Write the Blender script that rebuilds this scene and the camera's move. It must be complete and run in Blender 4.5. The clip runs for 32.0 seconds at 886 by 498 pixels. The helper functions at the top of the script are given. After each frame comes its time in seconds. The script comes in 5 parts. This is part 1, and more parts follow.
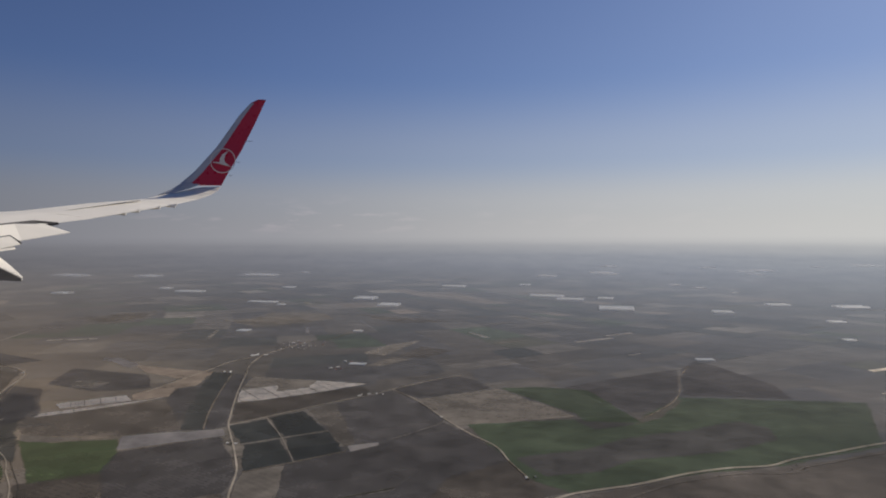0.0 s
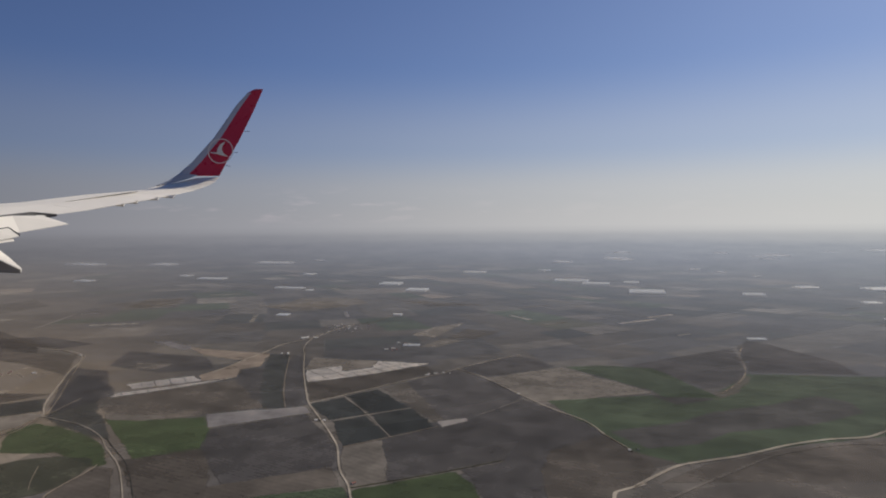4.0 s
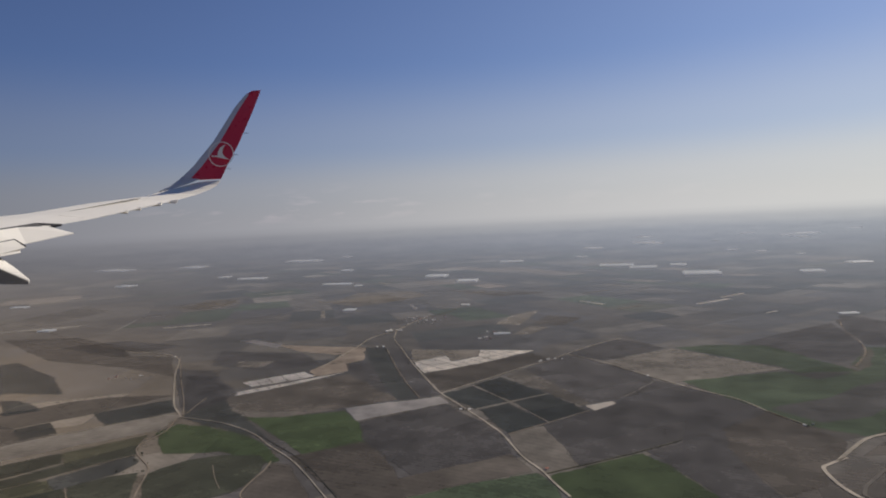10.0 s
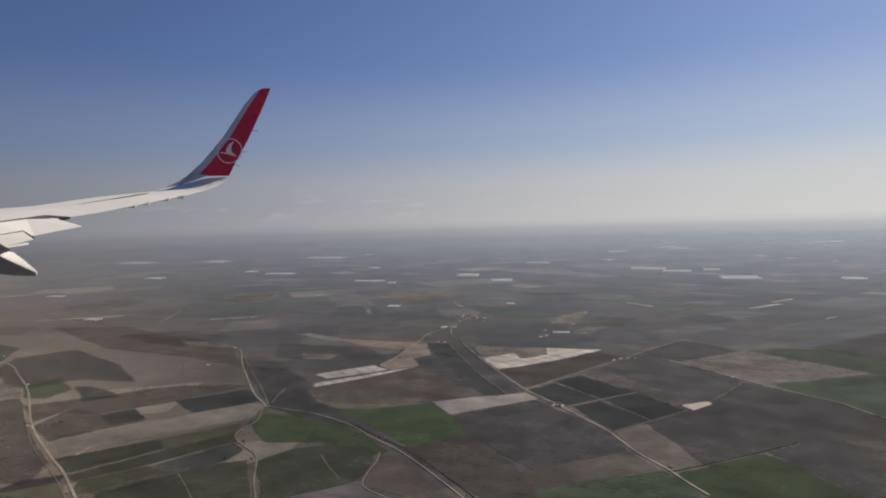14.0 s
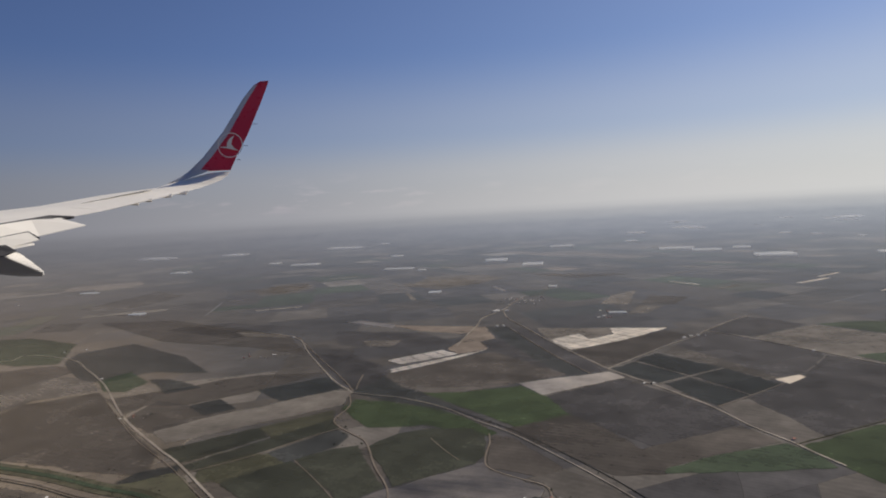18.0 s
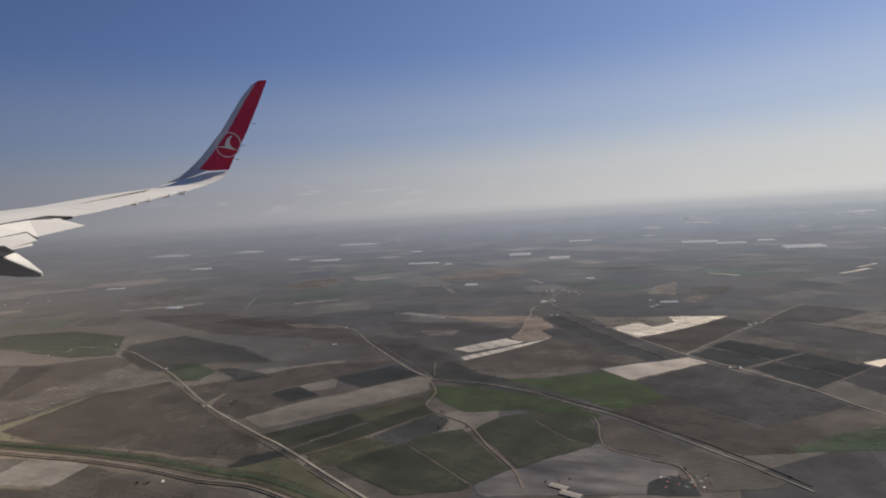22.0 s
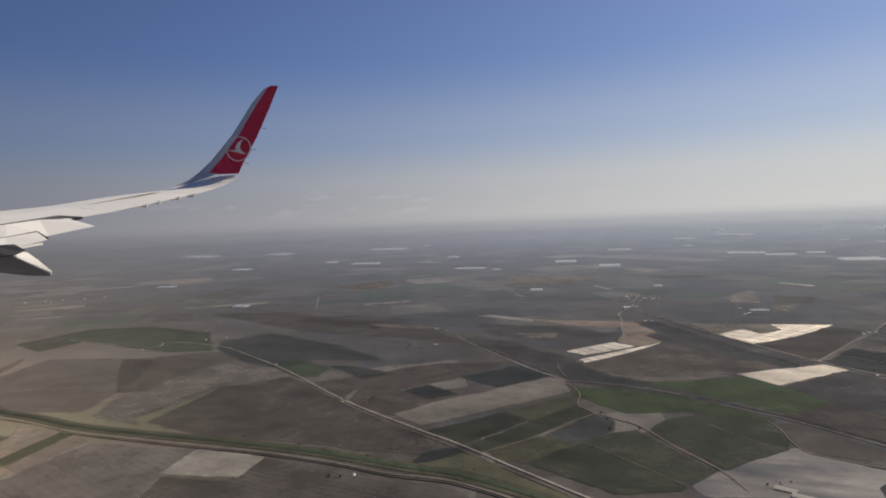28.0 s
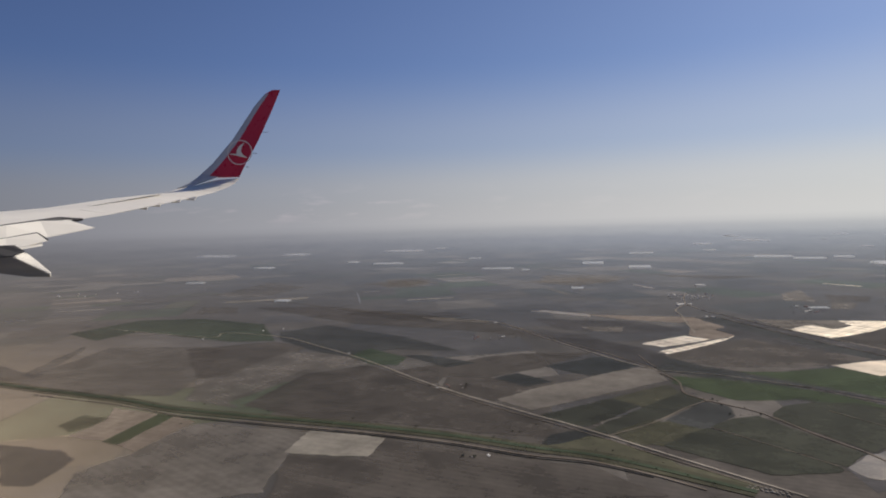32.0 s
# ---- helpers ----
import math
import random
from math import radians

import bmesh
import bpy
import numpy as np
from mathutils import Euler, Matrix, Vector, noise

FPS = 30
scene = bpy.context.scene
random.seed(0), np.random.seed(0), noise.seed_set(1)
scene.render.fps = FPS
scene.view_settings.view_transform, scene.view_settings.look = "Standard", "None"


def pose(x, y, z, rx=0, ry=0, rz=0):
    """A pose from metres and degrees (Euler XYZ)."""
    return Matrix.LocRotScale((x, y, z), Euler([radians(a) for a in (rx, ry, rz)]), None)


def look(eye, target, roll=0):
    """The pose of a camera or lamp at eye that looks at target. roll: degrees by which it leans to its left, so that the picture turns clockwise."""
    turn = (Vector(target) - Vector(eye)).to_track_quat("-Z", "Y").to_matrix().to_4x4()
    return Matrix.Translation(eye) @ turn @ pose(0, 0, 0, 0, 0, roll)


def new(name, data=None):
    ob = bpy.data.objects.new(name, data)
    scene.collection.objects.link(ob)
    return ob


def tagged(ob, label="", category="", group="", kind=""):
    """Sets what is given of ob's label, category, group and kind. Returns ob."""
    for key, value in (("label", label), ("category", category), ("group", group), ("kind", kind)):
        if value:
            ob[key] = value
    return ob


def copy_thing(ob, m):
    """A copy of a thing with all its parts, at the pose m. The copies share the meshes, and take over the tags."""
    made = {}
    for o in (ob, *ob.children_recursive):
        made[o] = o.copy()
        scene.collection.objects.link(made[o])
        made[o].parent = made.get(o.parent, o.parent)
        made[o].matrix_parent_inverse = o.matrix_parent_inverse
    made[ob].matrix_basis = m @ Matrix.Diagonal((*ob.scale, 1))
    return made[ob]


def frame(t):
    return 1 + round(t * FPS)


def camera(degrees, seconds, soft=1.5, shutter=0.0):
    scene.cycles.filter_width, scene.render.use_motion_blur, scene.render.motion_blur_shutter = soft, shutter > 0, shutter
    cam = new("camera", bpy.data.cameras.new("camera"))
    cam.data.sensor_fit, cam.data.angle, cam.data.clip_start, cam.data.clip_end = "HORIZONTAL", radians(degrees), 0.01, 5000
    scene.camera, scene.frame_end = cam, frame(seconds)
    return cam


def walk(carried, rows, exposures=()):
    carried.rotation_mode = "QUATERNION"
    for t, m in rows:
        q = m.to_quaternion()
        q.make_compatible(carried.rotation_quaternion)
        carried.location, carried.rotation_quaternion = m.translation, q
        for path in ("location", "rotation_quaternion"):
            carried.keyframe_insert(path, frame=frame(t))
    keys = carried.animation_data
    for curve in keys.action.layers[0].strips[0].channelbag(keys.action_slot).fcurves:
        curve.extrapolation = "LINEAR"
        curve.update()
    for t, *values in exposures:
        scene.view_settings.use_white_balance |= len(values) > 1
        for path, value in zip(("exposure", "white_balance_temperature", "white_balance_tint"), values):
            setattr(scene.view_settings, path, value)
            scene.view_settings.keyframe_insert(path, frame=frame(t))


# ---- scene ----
# The view from an airliner's window: a hazy farming plain, the wing ahead.
# The land is laid out at a small scale; the wing hangs far off, at the size that keeps its angle.
cam = camera(72.85, 32.0, soft=1.9)
# seconds, x, y, z, yaw, pitch, roll
ROWS = [
    (0, -0.000, 0.000, 7.500, 2.40, -1.20, 0.08),
    (0.5, -0.382, -0.026, 7.412, 2.49, -1.31, -0.07),
    (1, -0.754, -0.054, 7.300, 2.33, -1.44, 0.02),
    (1.5, -1.124, -0.079, 7.182, 2.47, -1.76, 0.37),
    (2, -1.506, -0.093, 7.086, 2.47, -2.08, 0.58),
    (2.5, -1.910, -0.094, 7.027, 2.44, -1.54, 0.63),
    (3, -2.332, -0.087, 6.998, 2.42, -1.62, 0.41),
    (3.5, -2.760, -0.075, 6.986, 2.32, -2.17, 0.52),
    (5.5, -4.541, 0.007, 7.214, 1.89, -2.29, -0.02),
    (6, -4.907, 0.016, 7.116, 2.06, -2.52, 0.35),
    (6.5, -5.265, 0.023, 6.997, 2.04, -2.99, 0.65),
    (7, -5.631, 0.029, 6.882, 2.06, -3.23, 0.81),
    (7.5, -6.014, 0.038, 6.792, 2.37, -3.57, 1.15),
    (8, -6.417, 0.050, 6.745, 3.03, -4.36, 1.33),
    (8.5, -6.841, 0.065, 6.752, 2.65, -3.34, 2.61),
    (9, -7.269, 0.084, 6.790, 2.60, -2.29, 2.73),
    (9.5, -7.685, 0.097, 6.816, 2.86, -2.27, 2.65),
    (10, -8.085, 0.103, 6.816, 2.51, -2.82, 2.87),
    (10.5, -8.482, 0.114, 6.814, 2.64, -3.06, 2.71),
    (11, -8.881, 0.130, 6.807, 2.81, -3.35, 2.67),
    (11.5, -9.280, 0.152, 6.787, 2.73, -3.03, 2.76),
    (12, -9.675, 0.171, 6.739, 3.02, -3.30, 2.49),
    (12.5, -10.066, 0.182, 6.669, 3.14, -2.96, 2.40),
    (13, -10.463, 0.186, 6.601, 3.10, -3.26, 2.33),
    (13.5, -10.880, 0.195, 6.580, 3.00, -2.61, 2.11),
    (14, -11.309, 0.208, 6.605, 3.06, -2.64, 1.54),
    (14.5, -11.738, 0.224, 6.653, 3.12, -2.26, 1.49),
    (16.5, -13.268, 0.282, 6.870, 3.19, -2.72, 2.24),
    (17, -13.575, 0.279, 6.765, 3.13, -2.89, 2.51),
    (17.5, -13.876, 0.270, 6.632, 3.20, -3.24, 2.92),
    (18, -14.186, 0.258, 6.492, 3.30, -3.79, 3.32),
    (18.5, -14.518, 0.251, 6.375, 3.34, -3.84, 3.68),
    (19, -14.870, 0.249, 6.290, 3.16, -3.50, 3.43),
    (19.5, -15.237, 0.245, 6.220, 3.31, -3.82, 3.43),
    (20, -15.611, 0.237, 6.161, 3.22, -3.87, 3.51),
    (20.5, -15.995, 0.229, 6.121, 3.16, -3.90, 3.69),
    (21, -16.383, 0.227, 6.107, 3.26, -3.95, 3.76),
    (21.5, -16.778, 0.236, 6.123, 3.15, -3.84, 3.62),
    (22, -17.180, 0.252, 6.161, 3.14, -3.90, 3.55),
    (22.5, -17.585, 0.268, 6.208, 3.17, -3.83, 3.66),
    (23, -17.987, 0.277, 6.250, 3.39, -3.60, 3.58),
    (23.5, -18.378, 0.277, 6.266, 3.48, -2.97, 3.10),
    (24, -18.745, 0.262, 6.227, 3.50, -3.00, 2.87),
    (24.5, -19.088, 0.232, 6.130, 3.44, -2.69, 2.98),
    (25, -19.423, 0.195, 6.000, 3.33, -3.28, 3.14),
    (25.5, -19.761, 0.161, 5.875, 4.05, -3.62, 3.30),
    (27.5, -21.372, 0.203, 5.944, 3.40, -2.95, 2.54),
    (28, -21.840, 0.236, 6.013, 3.80, -3.10, 2.36),
    (28.5, -22.319, 0.270, 6.079, 3.41, -2.17, 2.00),
    (29, -22.799, 0.300, 6.125, 4.01, -2.61, 1.73),
    (29.5, -23.268, 0.321, 6.133, 3.37, -2.03, 1.90),
    (30, -23.711, 0.331, 6.096, 3.62, -2.72, 2.10),
    (30.5, -24.111, 0.334, 6.007, 3.64, -2.47, 1.84),
    (31, -24.464, 0.323, 5.853, 3.70, -2.25, 1.58),
    (31.5, -24.780, 0.296, 5.640, 3.74, -2.74, 1.74),
    (32, -25.085, 0.265, 5.408, 3.77, -2.54, 1.71),
]
walk(cam, [(t, pose(x, y, z, 90 + pitch, roll, yaw)) for t, x, y, z, yaw, pitch, roll in ROWS],
     exposures=((0, -0.15), (1, -0.10), (3.5, -0.09), (6, -0.06), (9, -0.03), (26, -0.03), (30, -0.06), (32, -0.02)))

# ---- world and sun ----
SUN_AZ, SUN_EL = radians(55), radians(44)
world = bpy.data.worlds.new("sky")
scene.world = world
world.use_nodes = True


class Nodes:
    """Short hand for building a node tree."""

    def __init__(self, tree):
        self.tree = tree
        tree.nodes.clear()

    def add(self, kind, props=None, **inputs):
        n = self.tree.nodes.new(kind)
        for k, v in (props or {}).items():
            setattr(n, k, v)
        for k, v in inputs.items():
            self.put(n.inputs[k.replace("_", " ")] if k.replace("_", " ") in n.inputs else n.inputs[int(k[1:])], v)
        return n

    def put(self, socket, v):
        if isinstance(v, bpy.types.NodeSocket):
            self.tree.links.new(v, socket)
        else:
            socket.default_value = v

    def math(self, op, a, b=0.0, c=0.0, clamp=False):
        n = self.add("ShaderNodeMath", {"operation": op, "use_clamp": clamp})
        for i, v in enumerate((a, b, c)):
            self.put(n.inputs[i], v)
        return n.outputs[0]

    def ramp(self, fac, stops, mode="LINEAR"):
        n = self.add("ShaderNodeValToRGB")
        n.color_ramp.interpolation = mode
        e = n.color_ramp.elements
        while len(e) < len(stops):
            e.new(0.5)
        for i, (at, col) in enumerate(stops):
            e[i].position, e[i].color = at, (*col, 1) if len(col) == 3 else col
        self.put(n.inputs[0], fac)
        return n.outputs[0]

    def mix(self, fac, a, b, mode="MIX"):
        n = self.add("ShaderNodeMix", {"data_type": "RGBA", "blend_type": mode})
        for i, v in ((0, fac), (6, a), (7, b)):
            self.put(n.inputs[i], (*v, 1) if isinstance(v, tuple) and len(v) == 3 else v)
        return n.outputs[2]

    def noise(self, vec, scale, detail=3.0, rough=0.55):
        n = self.add("ShaderNodeTexNoise", Scale=scale, Detail=detail, Roughness=rough)
        if vec is not None:
            self.put(n.inputs["Vector"], vec)
        return n.outputs[0]


def sky_world():
    n = Nodes(world.node_tree)
    sky = n.add("ShaderNodeTexSky", {"sky_type": "NISHITA", "sun_disc": False, "sun_elevation": SUN_EL, "sun_rotation": SUN_AZ, "air_density": 1.0, "dust_density": 2.0, "ozone_density": 2.0, "altitude": 900.0})
    way = n.add("ShaderNodeTexCoord").outputs["Generated"]
    axes = n.add("ShaderNodeSeparateXYZ", Vector=way)
    z = axes.outputs[2]
    # haze painted into the backdrop, thickest at the horizon, brighter towards the sun
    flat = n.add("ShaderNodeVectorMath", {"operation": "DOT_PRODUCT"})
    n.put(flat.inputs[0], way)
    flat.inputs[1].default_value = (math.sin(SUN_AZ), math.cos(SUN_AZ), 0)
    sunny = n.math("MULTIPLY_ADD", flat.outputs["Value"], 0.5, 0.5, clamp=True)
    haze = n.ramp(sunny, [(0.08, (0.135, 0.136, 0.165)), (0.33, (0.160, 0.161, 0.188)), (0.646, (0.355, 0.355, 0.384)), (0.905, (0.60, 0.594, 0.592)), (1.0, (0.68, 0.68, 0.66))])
    # below the horizon: painted haze colour that shows through the faded land
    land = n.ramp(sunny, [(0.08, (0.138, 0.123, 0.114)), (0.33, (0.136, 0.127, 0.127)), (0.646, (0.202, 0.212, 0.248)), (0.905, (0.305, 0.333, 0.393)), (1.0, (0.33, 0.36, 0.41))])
    # brown glow painted low on the left, imitating hazy glare on the window
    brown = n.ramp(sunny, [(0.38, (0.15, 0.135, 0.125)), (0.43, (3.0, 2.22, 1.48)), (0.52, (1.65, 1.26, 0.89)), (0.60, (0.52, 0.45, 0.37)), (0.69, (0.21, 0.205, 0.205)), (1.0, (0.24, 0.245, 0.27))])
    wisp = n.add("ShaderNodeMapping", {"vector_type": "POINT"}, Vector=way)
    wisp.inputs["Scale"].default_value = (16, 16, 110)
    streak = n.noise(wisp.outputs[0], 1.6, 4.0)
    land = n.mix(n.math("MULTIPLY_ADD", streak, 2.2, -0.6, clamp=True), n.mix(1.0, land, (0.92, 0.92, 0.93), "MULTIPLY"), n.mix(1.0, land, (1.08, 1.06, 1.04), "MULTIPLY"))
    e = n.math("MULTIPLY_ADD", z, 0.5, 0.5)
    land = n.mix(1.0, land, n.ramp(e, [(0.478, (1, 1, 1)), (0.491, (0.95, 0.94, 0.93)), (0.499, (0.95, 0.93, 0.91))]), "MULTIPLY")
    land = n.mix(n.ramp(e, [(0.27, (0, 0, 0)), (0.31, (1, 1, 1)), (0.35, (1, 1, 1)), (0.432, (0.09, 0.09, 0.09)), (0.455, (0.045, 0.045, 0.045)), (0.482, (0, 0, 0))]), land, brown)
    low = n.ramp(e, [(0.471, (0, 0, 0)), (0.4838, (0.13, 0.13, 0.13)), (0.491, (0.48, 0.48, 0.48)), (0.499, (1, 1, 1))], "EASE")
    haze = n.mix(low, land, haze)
    up = n.ramp(e, [(0.50, (0.97, 0.97, 0.97)), (0.525, (0.84, 0.84, 0.84)), (0.565, (0.40, 0.40, 0.40)), (0.63, (0.09, 0.09, 0.09)), (0.8, (0.0, 0.0, 0.0))], "EASE")
    deep = n.mix(1.0, sky.outputs[0], (SKY_GAIN * 0.64, SKY_GAIN * 0.76, SKY_GAIN * 1.04), "MULTIPLY")
    # thin far clouds just above the haze
    puff = n.add("ShaderNodeMapping", {"vector_type": "POINT"}, Vector=way)
    puff.inputs["Scale"].default_value = (13, 13, 60)
    cloud = n.math("MULTIPLY_ADD", n.noise(puff.outputs[0], 1.0, 5.0), 5.0, -2.75, clamp=True)
    band = n.ramp(e, [(0.502, (0, 0, 0)), (0.512, (1, 1, 1)), (0.522, (0.7, 0.7, 0.7)), (0.535, (0, 0, 0))])
    west = n.ramp(n.math("MULTIPLY_ADD", axes.outputs[0], 0.5, 0.5), [(0.22, (0, 0, 0)), (0.29, (1, 1, 1)), (0.40, (1, 1, 1)), (0.50, (0.25, 0.25, 0.25)), (0.62, (0.1, 0.1, 0.1))])
    there = n.math("MULTIPLY", n.math("MULTIPLY", cloud, band), n.math("MULTIPLY", west, 0.65))
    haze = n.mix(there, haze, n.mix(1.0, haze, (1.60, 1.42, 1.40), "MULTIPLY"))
    deep = n.mix(1.0, deep, n.ramp(sunny, [(0.08, (0.57, 0.63, 0.71)), (0.33, (0.60, 0.65, 0.73)), (0.646, (0.81, 0.85, 0.90)), (0.905, (0.91, 0.91, 0.90)), (1.0, (0.88, 0.88, 0.86))]), "MULTIPLY")
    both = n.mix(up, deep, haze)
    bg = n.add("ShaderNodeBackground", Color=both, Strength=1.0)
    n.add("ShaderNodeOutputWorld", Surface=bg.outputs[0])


SKY_GAIN = 0.0835
sky_world()
sun = new("sun", bpy.data.lights.new("sun", "SUN"))
sun.data.energy, sun.data.angle, sun.data.color = 4.0, radians(0.8), (1.0, 0.92, 0.81)
sun.matrix_world = look((60 * math.sin(SUN_AZ) * math.cos(SUN_EL), 60 * math.cos(SUN_AZ) * math.cos(SUN_EL), 60 * math.sin(SUN_EL)), (0, 0, 0))

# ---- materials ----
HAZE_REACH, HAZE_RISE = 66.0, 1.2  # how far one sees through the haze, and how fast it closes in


def material(name, build, hazy=True, veil=1.0):
    m = bpy.data.materials.new(name)
    m.use_nodes = True
    n = Nodes(m.node_tree)
    shader = build(n)
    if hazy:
        # haze is imitated: land fades to transparent with its distance from the middle of the flight line
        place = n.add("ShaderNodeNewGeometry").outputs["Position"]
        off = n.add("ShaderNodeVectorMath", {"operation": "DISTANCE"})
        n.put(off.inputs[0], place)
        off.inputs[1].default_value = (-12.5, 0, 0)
        # veil scales this painted haze; below 1 keeps pale things bright far off
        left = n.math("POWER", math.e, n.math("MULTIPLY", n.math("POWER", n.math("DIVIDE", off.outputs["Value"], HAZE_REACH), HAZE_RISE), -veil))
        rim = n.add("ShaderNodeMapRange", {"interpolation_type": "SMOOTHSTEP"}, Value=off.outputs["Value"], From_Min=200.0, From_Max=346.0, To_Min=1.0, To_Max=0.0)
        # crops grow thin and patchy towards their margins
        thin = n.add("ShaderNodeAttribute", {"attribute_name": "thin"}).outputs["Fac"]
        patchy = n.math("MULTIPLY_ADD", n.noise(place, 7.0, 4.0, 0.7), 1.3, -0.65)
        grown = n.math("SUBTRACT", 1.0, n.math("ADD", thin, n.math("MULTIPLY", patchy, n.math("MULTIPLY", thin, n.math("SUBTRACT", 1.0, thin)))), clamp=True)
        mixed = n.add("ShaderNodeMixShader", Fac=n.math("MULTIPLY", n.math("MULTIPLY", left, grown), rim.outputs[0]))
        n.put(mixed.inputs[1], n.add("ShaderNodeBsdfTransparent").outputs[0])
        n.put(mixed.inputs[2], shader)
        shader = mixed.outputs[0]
    n.add("ShaderNodeOutputMaterial", Surface=shader)
    return m


def earthy(low, high, scale=1.0, rough=0.95, turn=0.0, rows=0.0, spread=0.19, gloss=0.2, metal=0.0):
    """Soil or crop: two tones in large stains and fine grain, faint working lines, and a tone of its own for each piece."""
    def build(n):
        place = n.add("ShaderNodeNewGeometry").outputs["Position"]
        turned = n.add("ShaderNodeMapping", Vector=place)
        turned.inputs["Rotation"].default_value = (0, 0, turn)
        long = n.add("ShaderNodeMapping", Vector=turned.outputs[0])
        long.inputs["Scale"].default_value = (0.25, 1.3, 1)
        broad = n.noise(long.outputs[0], 0.35 * scale, 3.0)
        fine = n.noise(place, 3.5 * scale, 4.0, 0.7)
        amount = n.math("MULTIPLY_ADD", broad, 2.3, -0.9)
        amount = n.math("MULTIPLY_ADD", fine, 0.7, amount, clamp=False)
        if rows:
            wave = n.add("ShaderNodeTexWave", {"wave_type": "BANDS", "bands_direction": "Y"}, Vector=turned.outputs[0], Scale=rows, Distortion=1.5, Detail=2.0)
            amount = n.math("MULTIPLY_ADD", wave.outputs[1], 0.22, amount)
        amount = n.math("ADD", amount, -0.12, clamp=True)
        col = n.mix(amount, low, high)
        damp = n.math("MULTIPLY_ADD", n.noise(place, 0.9, 5.0, 0.68), 1.9, 0.05)
        wide = n.math("MULTIPLY", damp, n.math("MULTIPLY_ADD", n.noise(place, 0.16, 3.0), 0.9, 0.55))
        col = n.mix(1.0, col, n.add("ShaderNodeCombineColor", Red=wide, Green=wide, Blue=wide).outputs[0], "MULTIPLY")
        own = n.add("ShaderNodeObjectInfo").outputs["Random"]
        isl = n.add("ShaderNodeNewGeometry").outputs["Random Per Island"]
        tone = n.math("MULTIPLY_ADD", n.math("FRACT", n.math("ADD", own, isl)), 2 * spread, 1 - spread)
        grey = n.add("ShaderNodeCombineColor", Red=tone, Green=tone, Blue=tone).outputs[0]
        col = n.mix(1.0, col, grey, "MULTIPLY")
        bump = n.add("ShaderNodeBump", Strength=0.4, Distance=0.02, Height=fine)
        b = n.add("ShaderNodeBsdfPrincipled", Base_Color=col, Metallic=metal, Roughness=rough, Normal=bump.outputs[0])
        b.inputs["Specular IOR Level"].default_value = gloss
        return b.outputs[0]
    return build


def paint(col, rough=0.4, metal=0.0, dirt=0.08):
    def build(n):
        at = n.add("ShaderNodeTexCoord").outputs["Object"]
        stain = n.noise(at, 1.3, 4.0)
        fine = n.noise(at, 9.0, 3.0)
        dark = tuple(c * (1 - 3 * dirt) for c in col)
        c = n.mix(n.math("MULTIPLY_ADD", stain, 1.6, -0.35, clamp=True), dark, col)
        b = n.add("ShaderNodeBsdfPrincipled", Base_Color=c, Metallic=metal, Roughness=n.math("MULTIPLY_ADD", fine, 0.2, rough - 0.1))
        return b.outputs[0]
    return build


M = {}
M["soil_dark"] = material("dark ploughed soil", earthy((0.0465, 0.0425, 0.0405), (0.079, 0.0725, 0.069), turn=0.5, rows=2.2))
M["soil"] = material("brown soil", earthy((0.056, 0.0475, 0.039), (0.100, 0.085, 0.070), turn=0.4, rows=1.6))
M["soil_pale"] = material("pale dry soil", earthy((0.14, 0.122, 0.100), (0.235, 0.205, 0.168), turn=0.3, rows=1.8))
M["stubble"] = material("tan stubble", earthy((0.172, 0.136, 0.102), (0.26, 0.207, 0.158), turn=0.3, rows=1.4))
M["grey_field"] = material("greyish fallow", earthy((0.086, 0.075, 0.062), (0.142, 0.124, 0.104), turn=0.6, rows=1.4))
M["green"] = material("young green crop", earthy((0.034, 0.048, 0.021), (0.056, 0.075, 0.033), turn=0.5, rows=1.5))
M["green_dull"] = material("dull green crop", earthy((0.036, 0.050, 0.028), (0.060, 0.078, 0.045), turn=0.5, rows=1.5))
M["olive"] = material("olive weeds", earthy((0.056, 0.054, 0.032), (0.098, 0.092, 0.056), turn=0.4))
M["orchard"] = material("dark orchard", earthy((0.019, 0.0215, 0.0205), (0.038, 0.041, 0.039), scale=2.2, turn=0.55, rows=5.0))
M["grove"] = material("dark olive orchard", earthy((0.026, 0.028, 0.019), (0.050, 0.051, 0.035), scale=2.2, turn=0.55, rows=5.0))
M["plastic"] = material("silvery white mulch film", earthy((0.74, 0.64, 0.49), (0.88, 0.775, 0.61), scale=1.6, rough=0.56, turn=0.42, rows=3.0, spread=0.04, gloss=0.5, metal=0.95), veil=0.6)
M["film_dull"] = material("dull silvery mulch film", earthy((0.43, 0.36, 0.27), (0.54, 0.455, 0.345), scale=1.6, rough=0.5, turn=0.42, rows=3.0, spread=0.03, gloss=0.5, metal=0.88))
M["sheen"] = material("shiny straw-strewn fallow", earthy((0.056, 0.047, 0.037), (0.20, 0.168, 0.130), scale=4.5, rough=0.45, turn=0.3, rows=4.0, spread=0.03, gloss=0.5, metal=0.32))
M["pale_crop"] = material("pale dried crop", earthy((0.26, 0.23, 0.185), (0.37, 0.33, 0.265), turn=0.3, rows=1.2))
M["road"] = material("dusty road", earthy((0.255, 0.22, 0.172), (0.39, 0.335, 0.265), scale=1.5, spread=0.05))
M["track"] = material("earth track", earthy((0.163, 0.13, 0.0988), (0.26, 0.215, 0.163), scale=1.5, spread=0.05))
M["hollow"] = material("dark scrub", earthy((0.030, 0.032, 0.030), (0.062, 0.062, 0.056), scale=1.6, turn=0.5))
